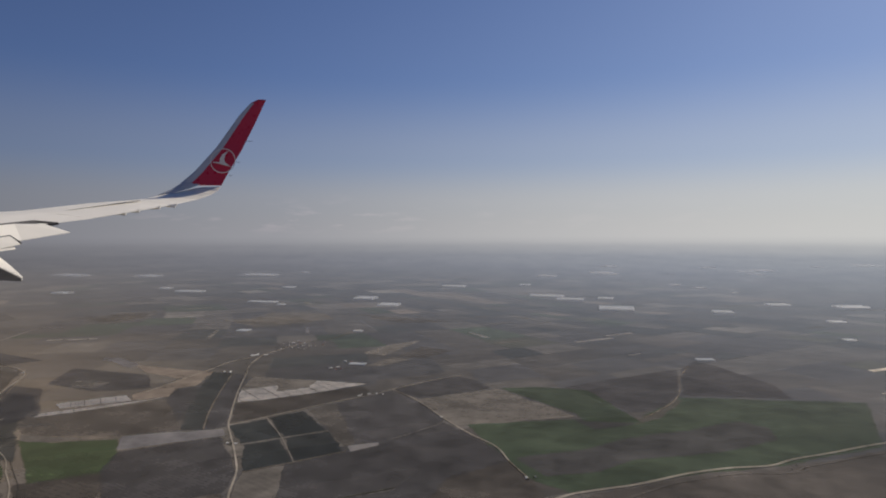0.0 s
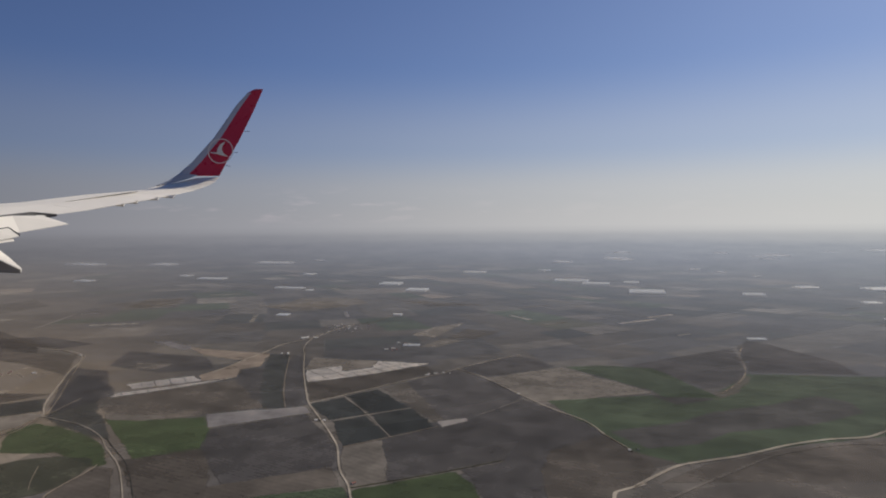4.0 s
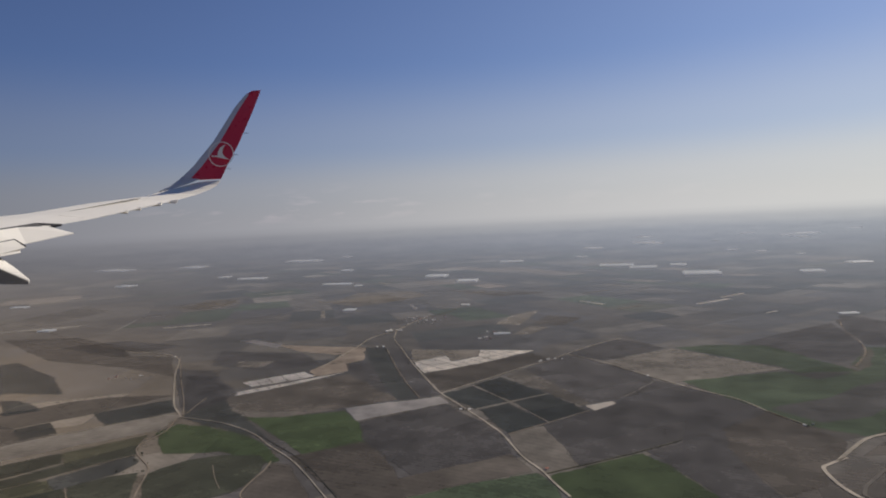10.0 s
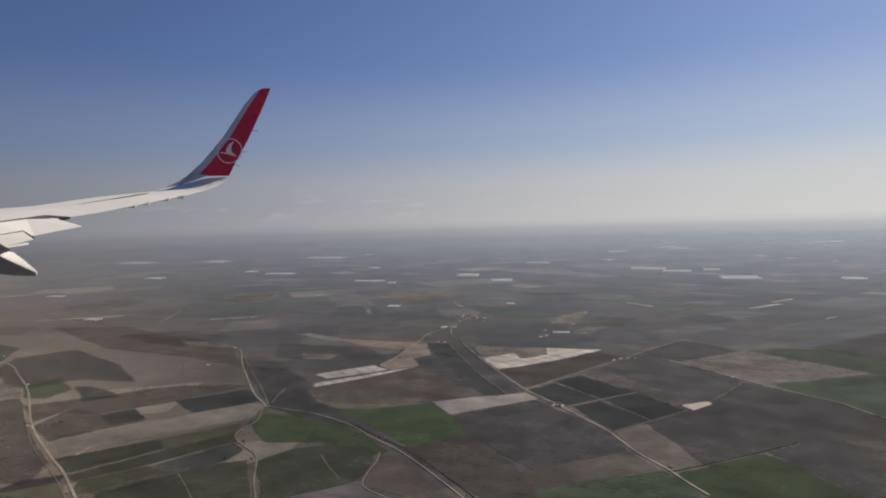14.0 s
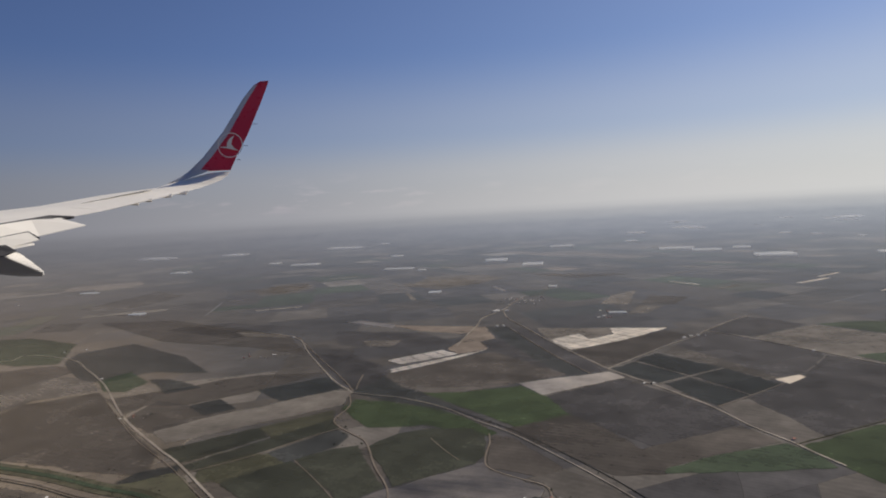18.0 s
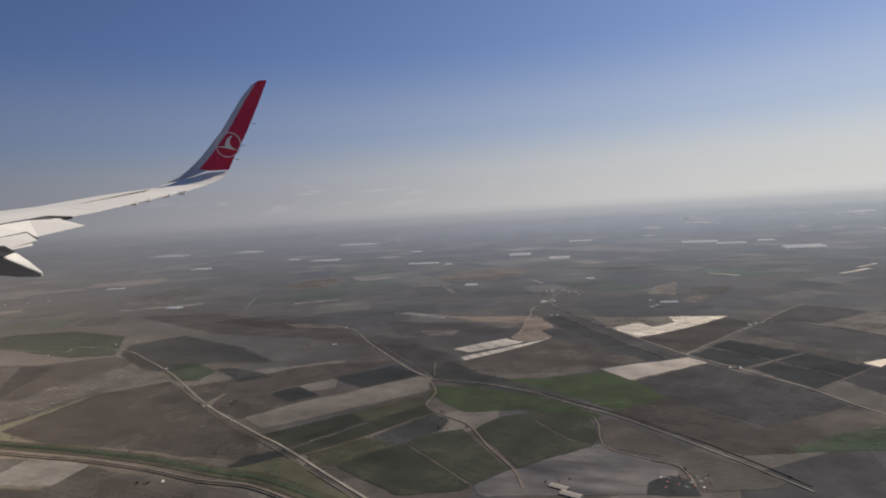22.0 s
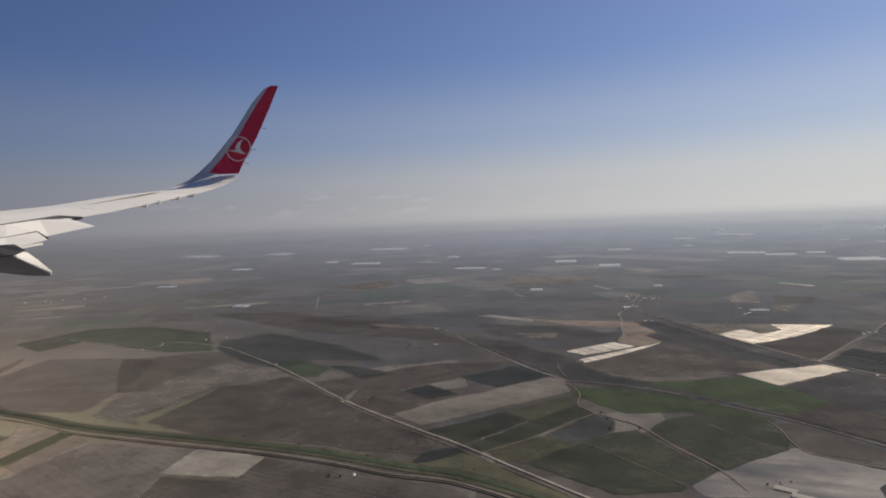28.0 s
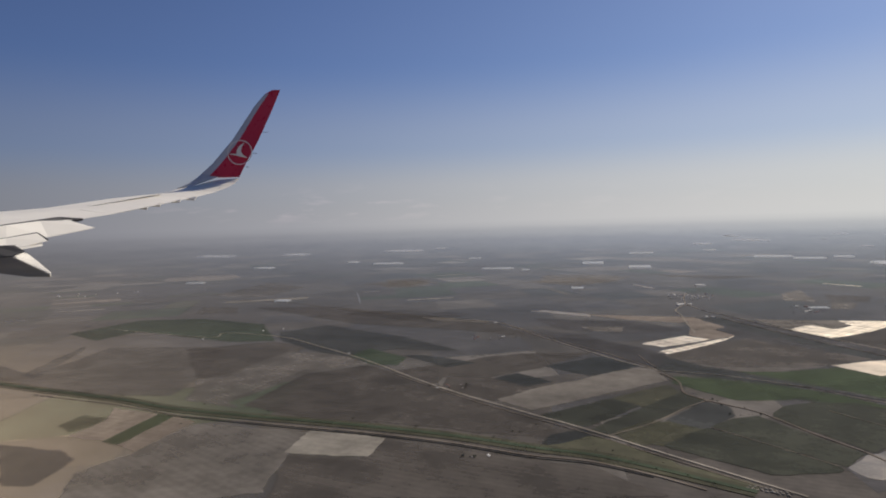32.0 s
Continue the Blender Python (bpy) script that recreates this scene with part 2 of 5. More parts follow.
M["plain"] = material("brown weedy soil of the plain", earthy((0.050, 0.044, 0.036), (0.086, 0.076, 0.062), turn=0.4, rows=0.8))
M["white_paint"] = material("white aircraft paint", paint((0.82, 0.765, 0.66), 0.45, 0.0, 0.05), hazy=False)
M["red_paint"] = material("red aircraft paint", paint((0.54, 0.028, 0.055), 0.3, 0.0, 0.05), hazy=False)
M["bare_metal"] = material("polished leading edge", paint((0.58, 0.58, 0.58), 0.42, 0.3, 0.05), hazy=False)
# dark joints and wicks; also painted shade in the flap gaps
M["seal_and_shade"] = material("dark seals and painted gap shade", paint((0.075, 0.07, 0.065), 0.8, 0.0, 0.05), hazy=False)
# dark grey that imitates the shaded side of the white fairing
M["fairing_shade"] = material("fairing darkened as shade", paint((0.22, 0.20, 0.165), 0.6, 0.0, 0.08), hazy=False)


# ---- helpers for shapes ----
def mesh_of(name, verts, faces, mat):
    me = bpy.data.meshes.new(name)
    me.from_pydata([tuple(v) for v in verts], [], faces)
    me.materials.append(M[mat] if isinstance(mat, str) else mat)
    me.update()
    return me


def part(name, me, parent, label=""):
    ob = new(name, me)
    ob.parent = parent
    return tagged(ob, label) if label else ob


def prism(points, low, high):
    """A slab over a polygon in plan."""
    n = len(points)
    area = sum(points[i][0] * points[(i + 1) % n][1] - points[(i + 1) % n][0] * points[i][1] for i in range(n))
    if area < 0:
        points = points[::-1]
    verts = [(x, y, low) for x, y in points] + [(x, y, high) for x, y in points]
    faces = [tuple(range(n, 2 * n))] + [(i, (i + 1) % n, n + (i + 1) % n, n + i) for i in range(n)]
    return verts, faces


# ---- the land ----
def ground():
    """One sheet out to the haze."""
    cx, rings, n = -12.5, [0, 8, 16, 30, 50, 80, 130, 200, 290, 350], 144
    verts, faces = [(cx, 0, 0)], []
    for r in rings[1:]:
        verts += [(cx + r * math.sin(2 * math.pi * k / n), r * math.cos(2 * math.pi * k / n), 0) for k in range(n)]
    for k in range(n):
        faces.append((0, 1 + (k + 1) % n, 1 + k))
    for j in range(len(rings) - 2):
        for k in range(n):
            a = 1 + j * n + k
            b = 1 + j * n + (k + 1) % n
            faces.append((a, b, b + n, a + n))
    me = mesh_of("ground", verts, faces, "plain")
    tagged(new("ground", me), "brown hazy farmland plain of dry soil", "ground", kind="structure")


ground()
LEVEL = {"n": 0}
TRACED = []


def ragged(points, step=0.16, much=0.022):
    """Field edges are ploughed by eye: they waver a little, and their corners are rounded."""
    rng = random.Random(len(points) * 31 + int(abs(points[0][0]) * 100))
    out, n = [], len(points)
    for i in range(n):
        a, b = Vector(points[i]), Vector(points[(i + 1) % n])
        long = (b - a).length
        k = max(1, min(60, int(long / step)))
        side = Vector((a.y - b.y, b.x - a.x)) / max(long, 1e-6)
        sway = 0.0
        for j in range(k):
            sway = 0.7 * sway + rng.gauss(0, much)
            out.append(tuple(a.lerp(b, (j + (0.06 if k > 1 and j == 0 else 0)) / k) + side * sway))
    return out


def plot(points, height, mat, margin):
    """A field: its crop stands level inside and slopes down and thins out along its margin."""
    n = len(points)
    if sum(points[i][0] * points[(i + 1) % n][1] - points[(i + 1) % n][0] * points[i][1] for i in range(n)) < 0:
        points = points[::-1]
    rim, core = [], []
    for i in range(n):
        a, p, b = (Vector(points[(i + k) % n]) for k in (-1, 0, 1))
        side = ((b - p).normalized() + (p - a).normalized())
        out = Vector((side.y, -side.x)).normalized() if side.length > 1e-6 else Vector((0, 0))
        rim.append((*(p + out * margin * 1.6), 0.002 + height * 0.4))
        core.append((*p, height))
    faces = [tuple(range(n, 2 * n))] + [(i, (i + 1) % n, n + (i + 1) % n, n + i) for i in range(n)]
    me = mesh_of("field", rim + core, faces, mat)
    thin = me.attributes.new("thin", "FLOAT", "POINT")
    thin.data.foreach_set("value", [1.0] * n + [0.0] * n)
    return me


SHARP = {"plastic": 0.012, "film_dull": 0.015, "pale_crop": 0.02, "orchard": 0.014, "grove": 0.02, "stubble": 0.03, "hollow": 0.05}


def field(mat, label, points, height=0.006):
    LEVEL["n"] += 1
    TRACED.append(points)
    ob = tagged(new("field", plot(ragged(points), height + 0.0001 * LEVEL["n"], mat, SHARP.get(mat, 0.035))), label, "field", "fields of the plain", kind="structure")
    if mat == "plastic":
        furrows(ob, points, height + 0.0001 * LEVEL["n"] + 0.004)
    return ob


def furrows(ob, points, z):
    """Paths between the film-covered beds, along the longest side of the field and across it."""
    n = len(points)
    a, b = max(((Vector(points[i]), Vector(points[(i + 1) % n])) for i in range(n)), key=lambda e: (e[1] - e[0]).length)
    ahead = (b - a).normalized()
    across = Vector((-ahead.y, ahead.x))
    for d, side, space, width, lift in ((ahead, across, 0.30, 0.030, 0.0), (across, ahead, 0.62, 0.036, 0.004)):
        reach = [side.dot(Vector(p) - a) for p in points]
        off = min(reach) + space * draw.uniform(0.6, 1.0)
        while off < max(reach) - 0.08:
            cuts = []
            for i in range(n):
                p, q = Vector(points[i]) - a, Vector(points[(i + 1) % n]) - a
                u, v = side.dot(p) - off, side.dot(q) - off
                if (u > 0) != (v > 0):
                    cuts.append(d.dot(p.lerp(q, u / (u - v))))
            cuts.sort()
            for s, t in zip(cuts[::2], cuts[1::2]):
                if t - s > 0.2:
                    v, fc = strip([tuple(a + side * off + d * k) for k in (s + 0.03, (s + t) / 2, t - 0.03)], width * draw.uniform(0.6, 1.2), z + lift)
                    part("furrow", mesh_of("furrow", v, fc, "stubble"), ob)
            off += space * draw.uniform(0.7, 1.4)


def strip(points, width, z):
    """A flat ribbon along a line in plan, with sides."""
    left, right = [], []
    for i, (x, y) in enumerate(points):
        a, b = points[max(i - 1, 0)], points[min(i + 1, len(points) - 1)]
        d = Vector((b[0] - a[0], b[1] - a[1])).normalized()
        left.append((x - d.y * width / 2, y + d.x * width / 2))
        right.append((x + d.y * width / 2, y - d.x * width / 2))
    n = len(points)
    verts = [(*q, z) for q in left] + [(*q, z) for q in right] + [(*q, 0) for q in left] + [(*q, 0) for q in right]
    faces = []
    for i in range(n - 1):
        faces += [(i, i + n, i + n + 1, i + 1), (i + 1, i + 1 + 2 * n, i + 2 * n, i), (i + n, i + 3 * n, i + 3 * n + 1, i + n + 1)]
    return verts, faces


def smooth(points, steps=4):
    """A rounded line through the points."""
    out = []
    for i in range(len(points) - 1):
        p0, p1, p2, p3 = (Vector(points[max(0, min(len(points) - 1, i + k))]) for k in (-1, 0, 1, 2))
        for s in range(steps):
            t = s / steps
            out.append(tuple(0.5 * (2 * p1 + (p2 - p0) * t + (2 * p0 - 5 * p1 + 4 * p2 - p3) * t * t + (3 * p1 - p0 - 3 * p2 + p3) * t ** 3)))
    out.append(tuple(points[-1]))
    return out


def road(label, points, width, mat="road", z=0.024, name="road"):
    v, fc = strip(smooth(points), width, z)
    return tagged(new(name, mesh_of(name, v, fc, mat)), label, "road", "roads and tracks", kind="structure")


# the patchwork of fields all over the plain, split and split again from large estates
PATCH_FAR = [("soil_dark", 28), ("soil", 16), ("grey_field", 13), ("soil_pale", 10), ("stubble", 4), ("green_dull", 7), ("olive", 3), ("hollow", 12), ("orchard", 9), ("pale_crop", 1)]
PATCH = [("soil_dark", 34), ("soil", 28), ("grey_field", 14), ("hollow", 10), ("green_dull", 6), ("olive", 5), ("orchard", 3)]
draw = random.Random(11)


def quarter(corners, least, out, turn=0):
    """Split a four-sided estate across its longer side until its pieces are field-sized."""
    a, b, c, d = corners
    along = ((b - a).length + (c - d).length) / 2
    across = ((d - a).length + (c - b).length) / 2
    mid = (a + b + c + d) / 4
    size = least * (0.8 + 0.6 * draw.random()) * (1 + max(0.0, (mid.length - 90) / 330))
    if max(along, across) < size * 1.9 or (max(along, across) < size * 3.4 and draw.random() < 0.16):
        out.append(corners)
        return
    f, g = 0.5 + 0.28 * (draw.random() - 0.5), 0.08 * (draw.random() - 0.5)
    if along > across * (0.8 + 0.7 * draw.random()):
        m, k = a.lerp(b, f), d.lerp(c, min(0.85, max(0.15, f + g)))
        quarter((a, m, k, d), least, out)
        quarter((m, b, c, k), least, out)
    else:
        m, k = a.lerp(d, f), b.lerp(c, min(0.85, max(0.15, f + g)))
        quarter((a, b, k, m), least, out)
        quarter((m, k, c, d), least, out)


# fields beyond the village
field("soil_pale", "pale brown block beyond the village", [(-6.78, 38.17), (-5.45, 41.21), (-3.39, 43.08), (-5.3, 37.45)])
field("grey_field", "greyish field beyond the village", [(-4.45, 37.39), (-3.11, 40.55), (-1.03, 39.25), (-2.72, 36.69)])
field("soil_pale", "pale strip beyond the village", [(-6.05, 34.37), (-4.69, 37.01), (-3.54, 36.35), (-4.99, 34.47)])
field("soil_pale", "pinkish pale field far behind the lane", [(-33.56, 51.96), (-34.56, 58.36), (-29.95, 56.53), (-31.24, 51.25)])
field("soil_pale", "tan field far behind the village", [(-20.33, 51.22), (-19.4, 58.62), (-13.88, 57.74), (-12.2, 53.97), (-15.46, 50.47)])
field("grey_field", "grey strip far behind the village", [(-10.64, 57.3), (-1.37, 52.72), (-5.89, 51.6)])
field("soil_dark", "dark ploughed field before the bank lane", [(4.78, 29.9), (7.51, 31.61), (11.71, 34.11), (9.76, 28.28), (8.01, 25.99), (6.95, 25.78)])
field("soil_dark", "dark field by the bank", [(11.97, 34.13), (13.52, 36.3), (14.2, 35.24), (15.29, 30.68), (14.82, 28.12), (10.16, 28.64)])
field("green_dull", "wide green crop along the river road", [(-0.06, 23.86), (4.42, 24.63), (6.96, 24.73), (9.8, 28.14), (17.88, 27.59), (14.65, 21.79), (10.01, 19.82), (6.03, 18.69), (2.96, 17.54), (1.78, 18.7)])
field("soil_dark", "wide dark band through the green crop", [(1.6, 20.27), (3.95, 21.09), (6.28, 22.55), (8.61, 23.41), (10.93, 24.63), (11.7, 23.76), (11.4, 22.4), (9.01, 21.1), (5.56, 20.23), (4.26, 19.17), (2.37, 18.72)])
field("soil_dark", "short dark band beside the pale tan field", [(4.34, 24.63), (6.82, 25.05), (6.59, 24.05), (4.89, 23.35)])
field("grey_field", "pale verge of the bank lane", [(6.83, 24.83), (7.91, 25.7), (9.54, 27.93), (9.74, 27.61), (8.08, 25.16), (6.75, 24.06)])
field("grey_field", "tan field far behind the plain", [(-34.2, 56.1), (-31.24, 58.9), (-30.52, 55.21), (-33.22, 53.05)])
field("soil_pale", "pinkish pale strip in the far west", [(-36.18, 53.74), (-33.64, 56.71), (-29.33, 54.54), (-31.07, 50.8)])
field("grey_field", "greyish field in the far west", [(-43.65, 37.46), (-44.54, 40.56), (-41.91, 40.15), (-40.93, 37.3)])
field("grey_field", "brown field in the far west", [(-47.14, 47.23), (-46.05, 57.42), (-41.07, 52.8), (-42.33, 45.91)])
field("soil_dark", "dark field far behind the lane", [(-33.89, 36.04), (-30.96, 37.72), (-25.85, 35.23), (-28.09, 32.56)])
field("soil_pale", "pale strip far behind the lane", [(-34.62, 53.31), (-30.23, 55.34), (-30.34, 51.04), (-32.96, 50.05)])
field("soil_pale", "tan field behind the far barns", [(-21.51, 52.68), (-16.34, 55.84), (-13.61, 52.01), (-17.6, 48.85)])
# river side and the eastern fields
field("soil", "dark brown field beyond the river road", [(2.02, 16.19), (3.68, 17.35), (6.65, 18.72), (9.6, 19.39), (10.49, 19.71), (15.59, 21.8), (11.71, 16.58)])
field("green_dull", "dull green crop behind the pale tan field", [(1.61, 29.55), (3.49, 29.88), (5.74, 29.32), (6.98, 24.27), (4.71, 24.39), (4.62, 25.34)])
field("soil", "olive brown field below the straight track", [(-0.64, 18.43), (1.33, 19.89), (1.86, 18.52), (2.27, 17.34), (1.52, 16.19), (0.87, 15.8), (0.54, 15.45), (0.24, 14.67), (-1.02, 14.04), (-1.16, 15.31), (-1.13, 16.76)])
field("soil_dark", "slate dark field beside bright green crop", [(-3.42, 16.89), (-0.75, 18.28), (-1.15, 16.68), (-1.2, 15.18), (-1.17, 13.92), (-1.63, 13.47), (-2.35, 13.43), (-2.7, 14.85), (-3.05, 16.13)])
field("green", "bright green crop field beside the road", [(-6.29, 15.48), (-5.31, 16.04), (-3.6, 16.77), (-3.16, 16.06), (-2.76, 14.72), (-2.43, 13.42), (-5.66, 13.35), (-5.98, 14.19)])
field("soil_pale", "large pale tan fallow field", [(-2.3, 27.36), (1.39, 29.44), (4.5, 25.08), (1.59, 24.12), (-0.54, 23.64), (-0.93, 24.39)])
field("soil_dark", "dark ploughed field behind a pale one", [(-3.74, 29.25), (-0.7, 31.95), (0.21, 31.33), (1.15, 29.58), (-2.26, 27.57)])
field("soil_dark", "grey dark field along the straight track", [(-5.91, 26.69), (-3.78, 28.9), (-2.44, 27.26), (-1.01, 24.23), (-2.02, 22.86), (-3.23, 21.65), (-4.24, 21.39), (-5.01, 24.09)])
field("soil_dark", "wide dark ploughed field", [(-6, 19.22), (-4.22, 20.52), (-3.19, 21.38), (-1.02, 23.98), (0.92, 21.21), (1.34, 20), (-0.71, 18.42), (-3.49, 16.94), (-5.39, 16.15)])
field("grey_field", "pinkish brown strip beside the dark orchards", [(-6.81, 25.44), (-6.02, 26.49), (-5.08, 24.09), (-4.07, 21.46), (-4.39, 21.13), (-5.43, 22.91)])
field("grey_field", "brown plot beside the dark orchards", [(-7.18, 18.65), (-6.03, 19.27), (-5.42, 16.19), (-6.43, 15.69), (-6.82, 16.85)])
# the four dark orchards
field("orchard", "dark orchard block in a group of four", [(-9.49, 23.23), (-8.3, 24.15), (-6.98, 21.99), (-8.22, 21.24)], 0.012)
field("orchard", "dark orchard block in a group of four", [(-8.2, 24.33), (-7.1, 25.34), (-5.46, 22.83), (-6.88, 22.06)], 0.012)
field("orchard", "dark orchard block in a group of four", [(-8.09, 21.12), (-6.97, 21.78), (-5.86, 19.61), (-7.18, 18.75)], 0.012)
field("orchard", "dark orchard block in a group of four", [(-6.83, 21.85), (-5.38, 22.69), (-4.4, 20.64), (-5.74, 19.68)], 0.012)
field("film_dull", "small pale film-covered patch", [(-4.3, 21.2), (-3.28, 21.58), (-3.22, 21.32), (-4.1, 20.59)])
# middle of the plain
field("grey_field", "brown corner of a triangular field", [(-11.48, 31.57), (-7.96, 30.65), (-7.95, 29.48), (-9.25, 28.66), (-9.54, 29.82), (-11.07, 28.92), (-11.26, 30.42)])
field("plastic", "triangular field covered with white film", [(-7.83, 30.78), (-5.16, 30.2), (-7.83, 27.97), (-10.46, 26.56), (-11.06, 28.78), (-9.58, 29.69), (-9.3, 28.54), (-7.95, 29.33)])
field("soil", "brown field below white film", [(-10.38, 26.33), (-5.36, 29.68), (-4.71, 28.47), (-9.48, 23.42)])
field("plastic", "long strip of white film over beds", [(-18.48, 26.01), (-18.14, 26.34), (-16.18, 27.62), (-15.41, 26.75), (-17, 25.73), (-17.79, 25.36)])
field("plastic", "narrow pointed strip of white film", [(-18.36, 24.28), (-17.78, 24.88), (-15.29, 26.51), (-14.09, 27.36), (-14.79, 26.62), (-16.96, 24.77), (-18.06, 24.05)])
field("soil_pale", "tan fallow between the film-covered beds", [(-11.45, 31.56), (-7.85, 30.78), (-7.95, 29.62), (-9.3, 28.67), (-9.51, 29.82), (-11.17, 28.68)])
field("stubble", "golden stubble field beside white film", [(-15.92, 27.78), (-15.39, 26.75), (-14.05, 27.46), (-14.3, 29.09), (-13.66, 29.6), (-14.22, 32.68), (-14.89, 31.01), (-15.45, 29.11)])
field("stubble", "thin golden stubble band", [(-19.5, 34.15), (-14.11, 32.51), (-13.96, 31.63), (-15.36, 31), (-17.72, 32.3)])
field("film_dull", "thin strip of pale film", [(-22.45, 35.87), (-21.63, 36.21), (-19.22, 34.12), (-19.33, 33.34)])
field("hollow", "dark scrubby orchard below the village", [(-14.07, 32.51), (-12.9, 32.3), (-11.9, 27.89), (-11.04, 24.61), (-10.34, 22.73), (-11.15, 22.77), (-12.06, 25.1), (-13.27, 29.11)])
field("soil_dark", "dark slate field below the village", [(-12.74, 32.29), (-12, 31.97), (-11.22, 29.02), (-10.13, 25.02), (-9.53, 23.16), (-10.2, 22.72), (-11.13, 25.43), (-12.01, 28.58)])
field("soil_dark", "dark brown field beside golden stubble", [(-14.47, 28.92), (-13.41, 29.36), (-12.07, 24.92), (-11.83, 23.81), (-13.9, 26.91)])
field("film_dull", "field covered with dull white mulch film", [(-13.09, 21.93), (-9.56, 22.87), (-9.19, 22.09), (-12.29, 20.46)])
field("soil", "reddish brown ploughed field below white strips", [(-18.24, 23.85), (-15.2, 25.87), (-13.88, 26.7), (-11.86, 23.73), (-11.18, 22.7), (-13.03, 21.98), (-15.49, 21.82), (-16.82, 21.94), (-17.9, 22.95)])
field("grey_field", "pale strip beside the green field", [(-16.88, 21.87), (-15.46, 21.75), (-14.09, 21.56), (-15.24, 21.12), (-16.49, 21.23)])
field("grey_field", "small grey wedge below white strips", [(-18.15, 23.83), (-17.35, 23.55), (-16.45, 23.05), (-17.72, 22.57)])
field("green", "bright green crop field below the village", [(-16.54, 21.16), (-15.17, 21.06), (-12.99, 21.57), (-12.3, 20.31), (-11.61, 18.42), (-13.36, 17.46), (-14.78, 19.26), (-15.64, 20.22)])
field("soil_dark", "dark reddish brown field beside the road", [(-12.18, 20.27), (-9.27, 21.94), (-7.41, 18.67), (-7.22, 17.13), (-9.99, 15.85), (-10.82, 17.1), (-11.71, 18.46)])
field("soil", "paler brown field beside the road", [(-10, 15.78), (-7.24, 17.04), (-6.73, 15.83), (-8.65, 15.19), (-10.04, 14.59), (-10.53, 15.4)])
field("green_dull", "green stripe through a brown field", [(-10.05, 14.47), (-8.66, 15.12), (-6.64, 15.72), (-6.23, 14.86), (-6.21, 14.26), (-10.2, 14.24)])
field("soil", "brown field beside the lane", [(-13.73, 17.38), (-11.77, 18.37), (-10.83, 17.01), (-10, 14.53), (-10.14, 14.24), (-11.33, 14.23), (-12.66, 15.97)])
field("soil_dark", "dark field left of the village", [(-22.43, 33.17), (-17.25, 31.63), (-15.78, 28.95), (-18.11, 28.22), (-21.43, 29.56)])
field("grey_field", "faint grey strip left of the village", [(-20.36, 30.23), (-18.26, 30.15), (-18.75, 28.75), (-19.91, 29.12)])
# fields by the forked lane
field("hollow", "dark grassy corner behind the fork", [(-21.86, 27.71), (-20.82, 27.54), (-18.92, 25.37), (-18.31, 23.6), (-17.4, 22.03), (-16.65, 21.3), (-15.21, 19.26), (-16.45, 19.77), (-17.99, 20.71), (-18.85, 21.39)])
field("green", "green meadow by the fork", [(-19.1, 19.78), (-18.82, 20.74), (-17.85, 20.45), (-16.39, 19.65), (-15.05, 18.65), (-14.02, 17.14), (-14.18, 16.97), (-14.88, 17.33), (-16.17, 18.07), (-16.94, 17.93), (-17.87, 17.95)])
field("grove", "dark orchard by the curved lane", [(-17.59, 16.4), (-16.85, 17.33), (-15.88, 17.7), (-14.73, 17.59), (-14.3, 17.04), (-14.37, 15.65), (-14.63, 15.12), (-16.56, 13.96), (-16.96, 15.11)], 0.012)
field("grove", "dark orchard between two lanes", [(-19.46, 15.7), (-18.54, 16.41), (-17.92, 16.56), (-17.18, 14.78), (-16.77, 13.91), (-17.56, 13.22), (-18.01, 13.83), (-18.62, 14.63)], 0.012)
field("grove", "dark orchard between two lanes", [(-20.94, 14.42), (-19.52, 15.66), (-18.59, 14.5), (-17.67, 13.23), (-17.87, 12.9), (-19.29, 12.81), (-20.19, 13.69)], 0.012)
field("olive", "weedy olive strip by the hedge lane", [(-21.8, 15.06), (-20.37, 16.21), (-19.58, 15.41), (-20.63, 14.52), (-21.03, 14.43)])
field("hollow", "dark weedy field by the hedge lane", [(-20.33, 16.2), (-18.93, 17.87), (-18.34, 17.27), (-18.5, 16.58), (-19.33, 15.8), (-19.56, 15.44)])
field("sheen", "large greyish fallow field with shiny straw by the farm", [(-16.53, 13.9), (-14.41, 15.17), (-14.25, 14.7), (-13.51, 14.16), (-13, 13.56), (-13.14, 13.23), (-13.8, 13.02), (-14, 12.48), (-17.45, 12.69), (-17.58, 13.14)])
field("soil", "brown field between curved lane and road", [(-14.12, 16.93), (-13.53, 16.76), (-12.46, 14.66), (-13.06, 14.26), (-14.18, 14.76), (-14.26, 15.49)])
field("grey_field", "greyish fallow field along the lane", [(-13.34, 14.2), (-12.4, 14.59), (-11.04, 12.8), (-11.34, 12.57), (-12.84, 12.48), (-12.8, 13.42), (-13, 13.91)])
field("hollow", "dark yard ground of the farm", [(-13.74, 13.07), (-13.29, 13.25), (-12.96, 13.05), (-12.97, 12.39), (-13.98, 12.47)])
field("soil_pale", "long pale fallow strip beside the road", [(-25.03, 18.65), (-24.62, 18.08), (-23.87, 17.22), (-21.82, 18.51), (-19.18, 20.22), (-19.2, 21.84), (-19.87, 21.86), (-22.71, 19.94)])
field("orchard", "small dark ploughed square", [(-24.83, 20.73), (-24.02, 21.41), (-22.88, 20.23), (-23.84, 19.64)])
field("orchard", "dark ploughed field near the fork", [(-22.94, 22.35), (-20.59, 23.81), (-19.59, 22.13), (-21.57, 20.9)])
field("grove", "dark field below a pale strip", [(-23.69, 16.73), (-21.38, 18.21), (-20.77, 17.46), (-22.38, 15.96), (-22.74, 15.76)])
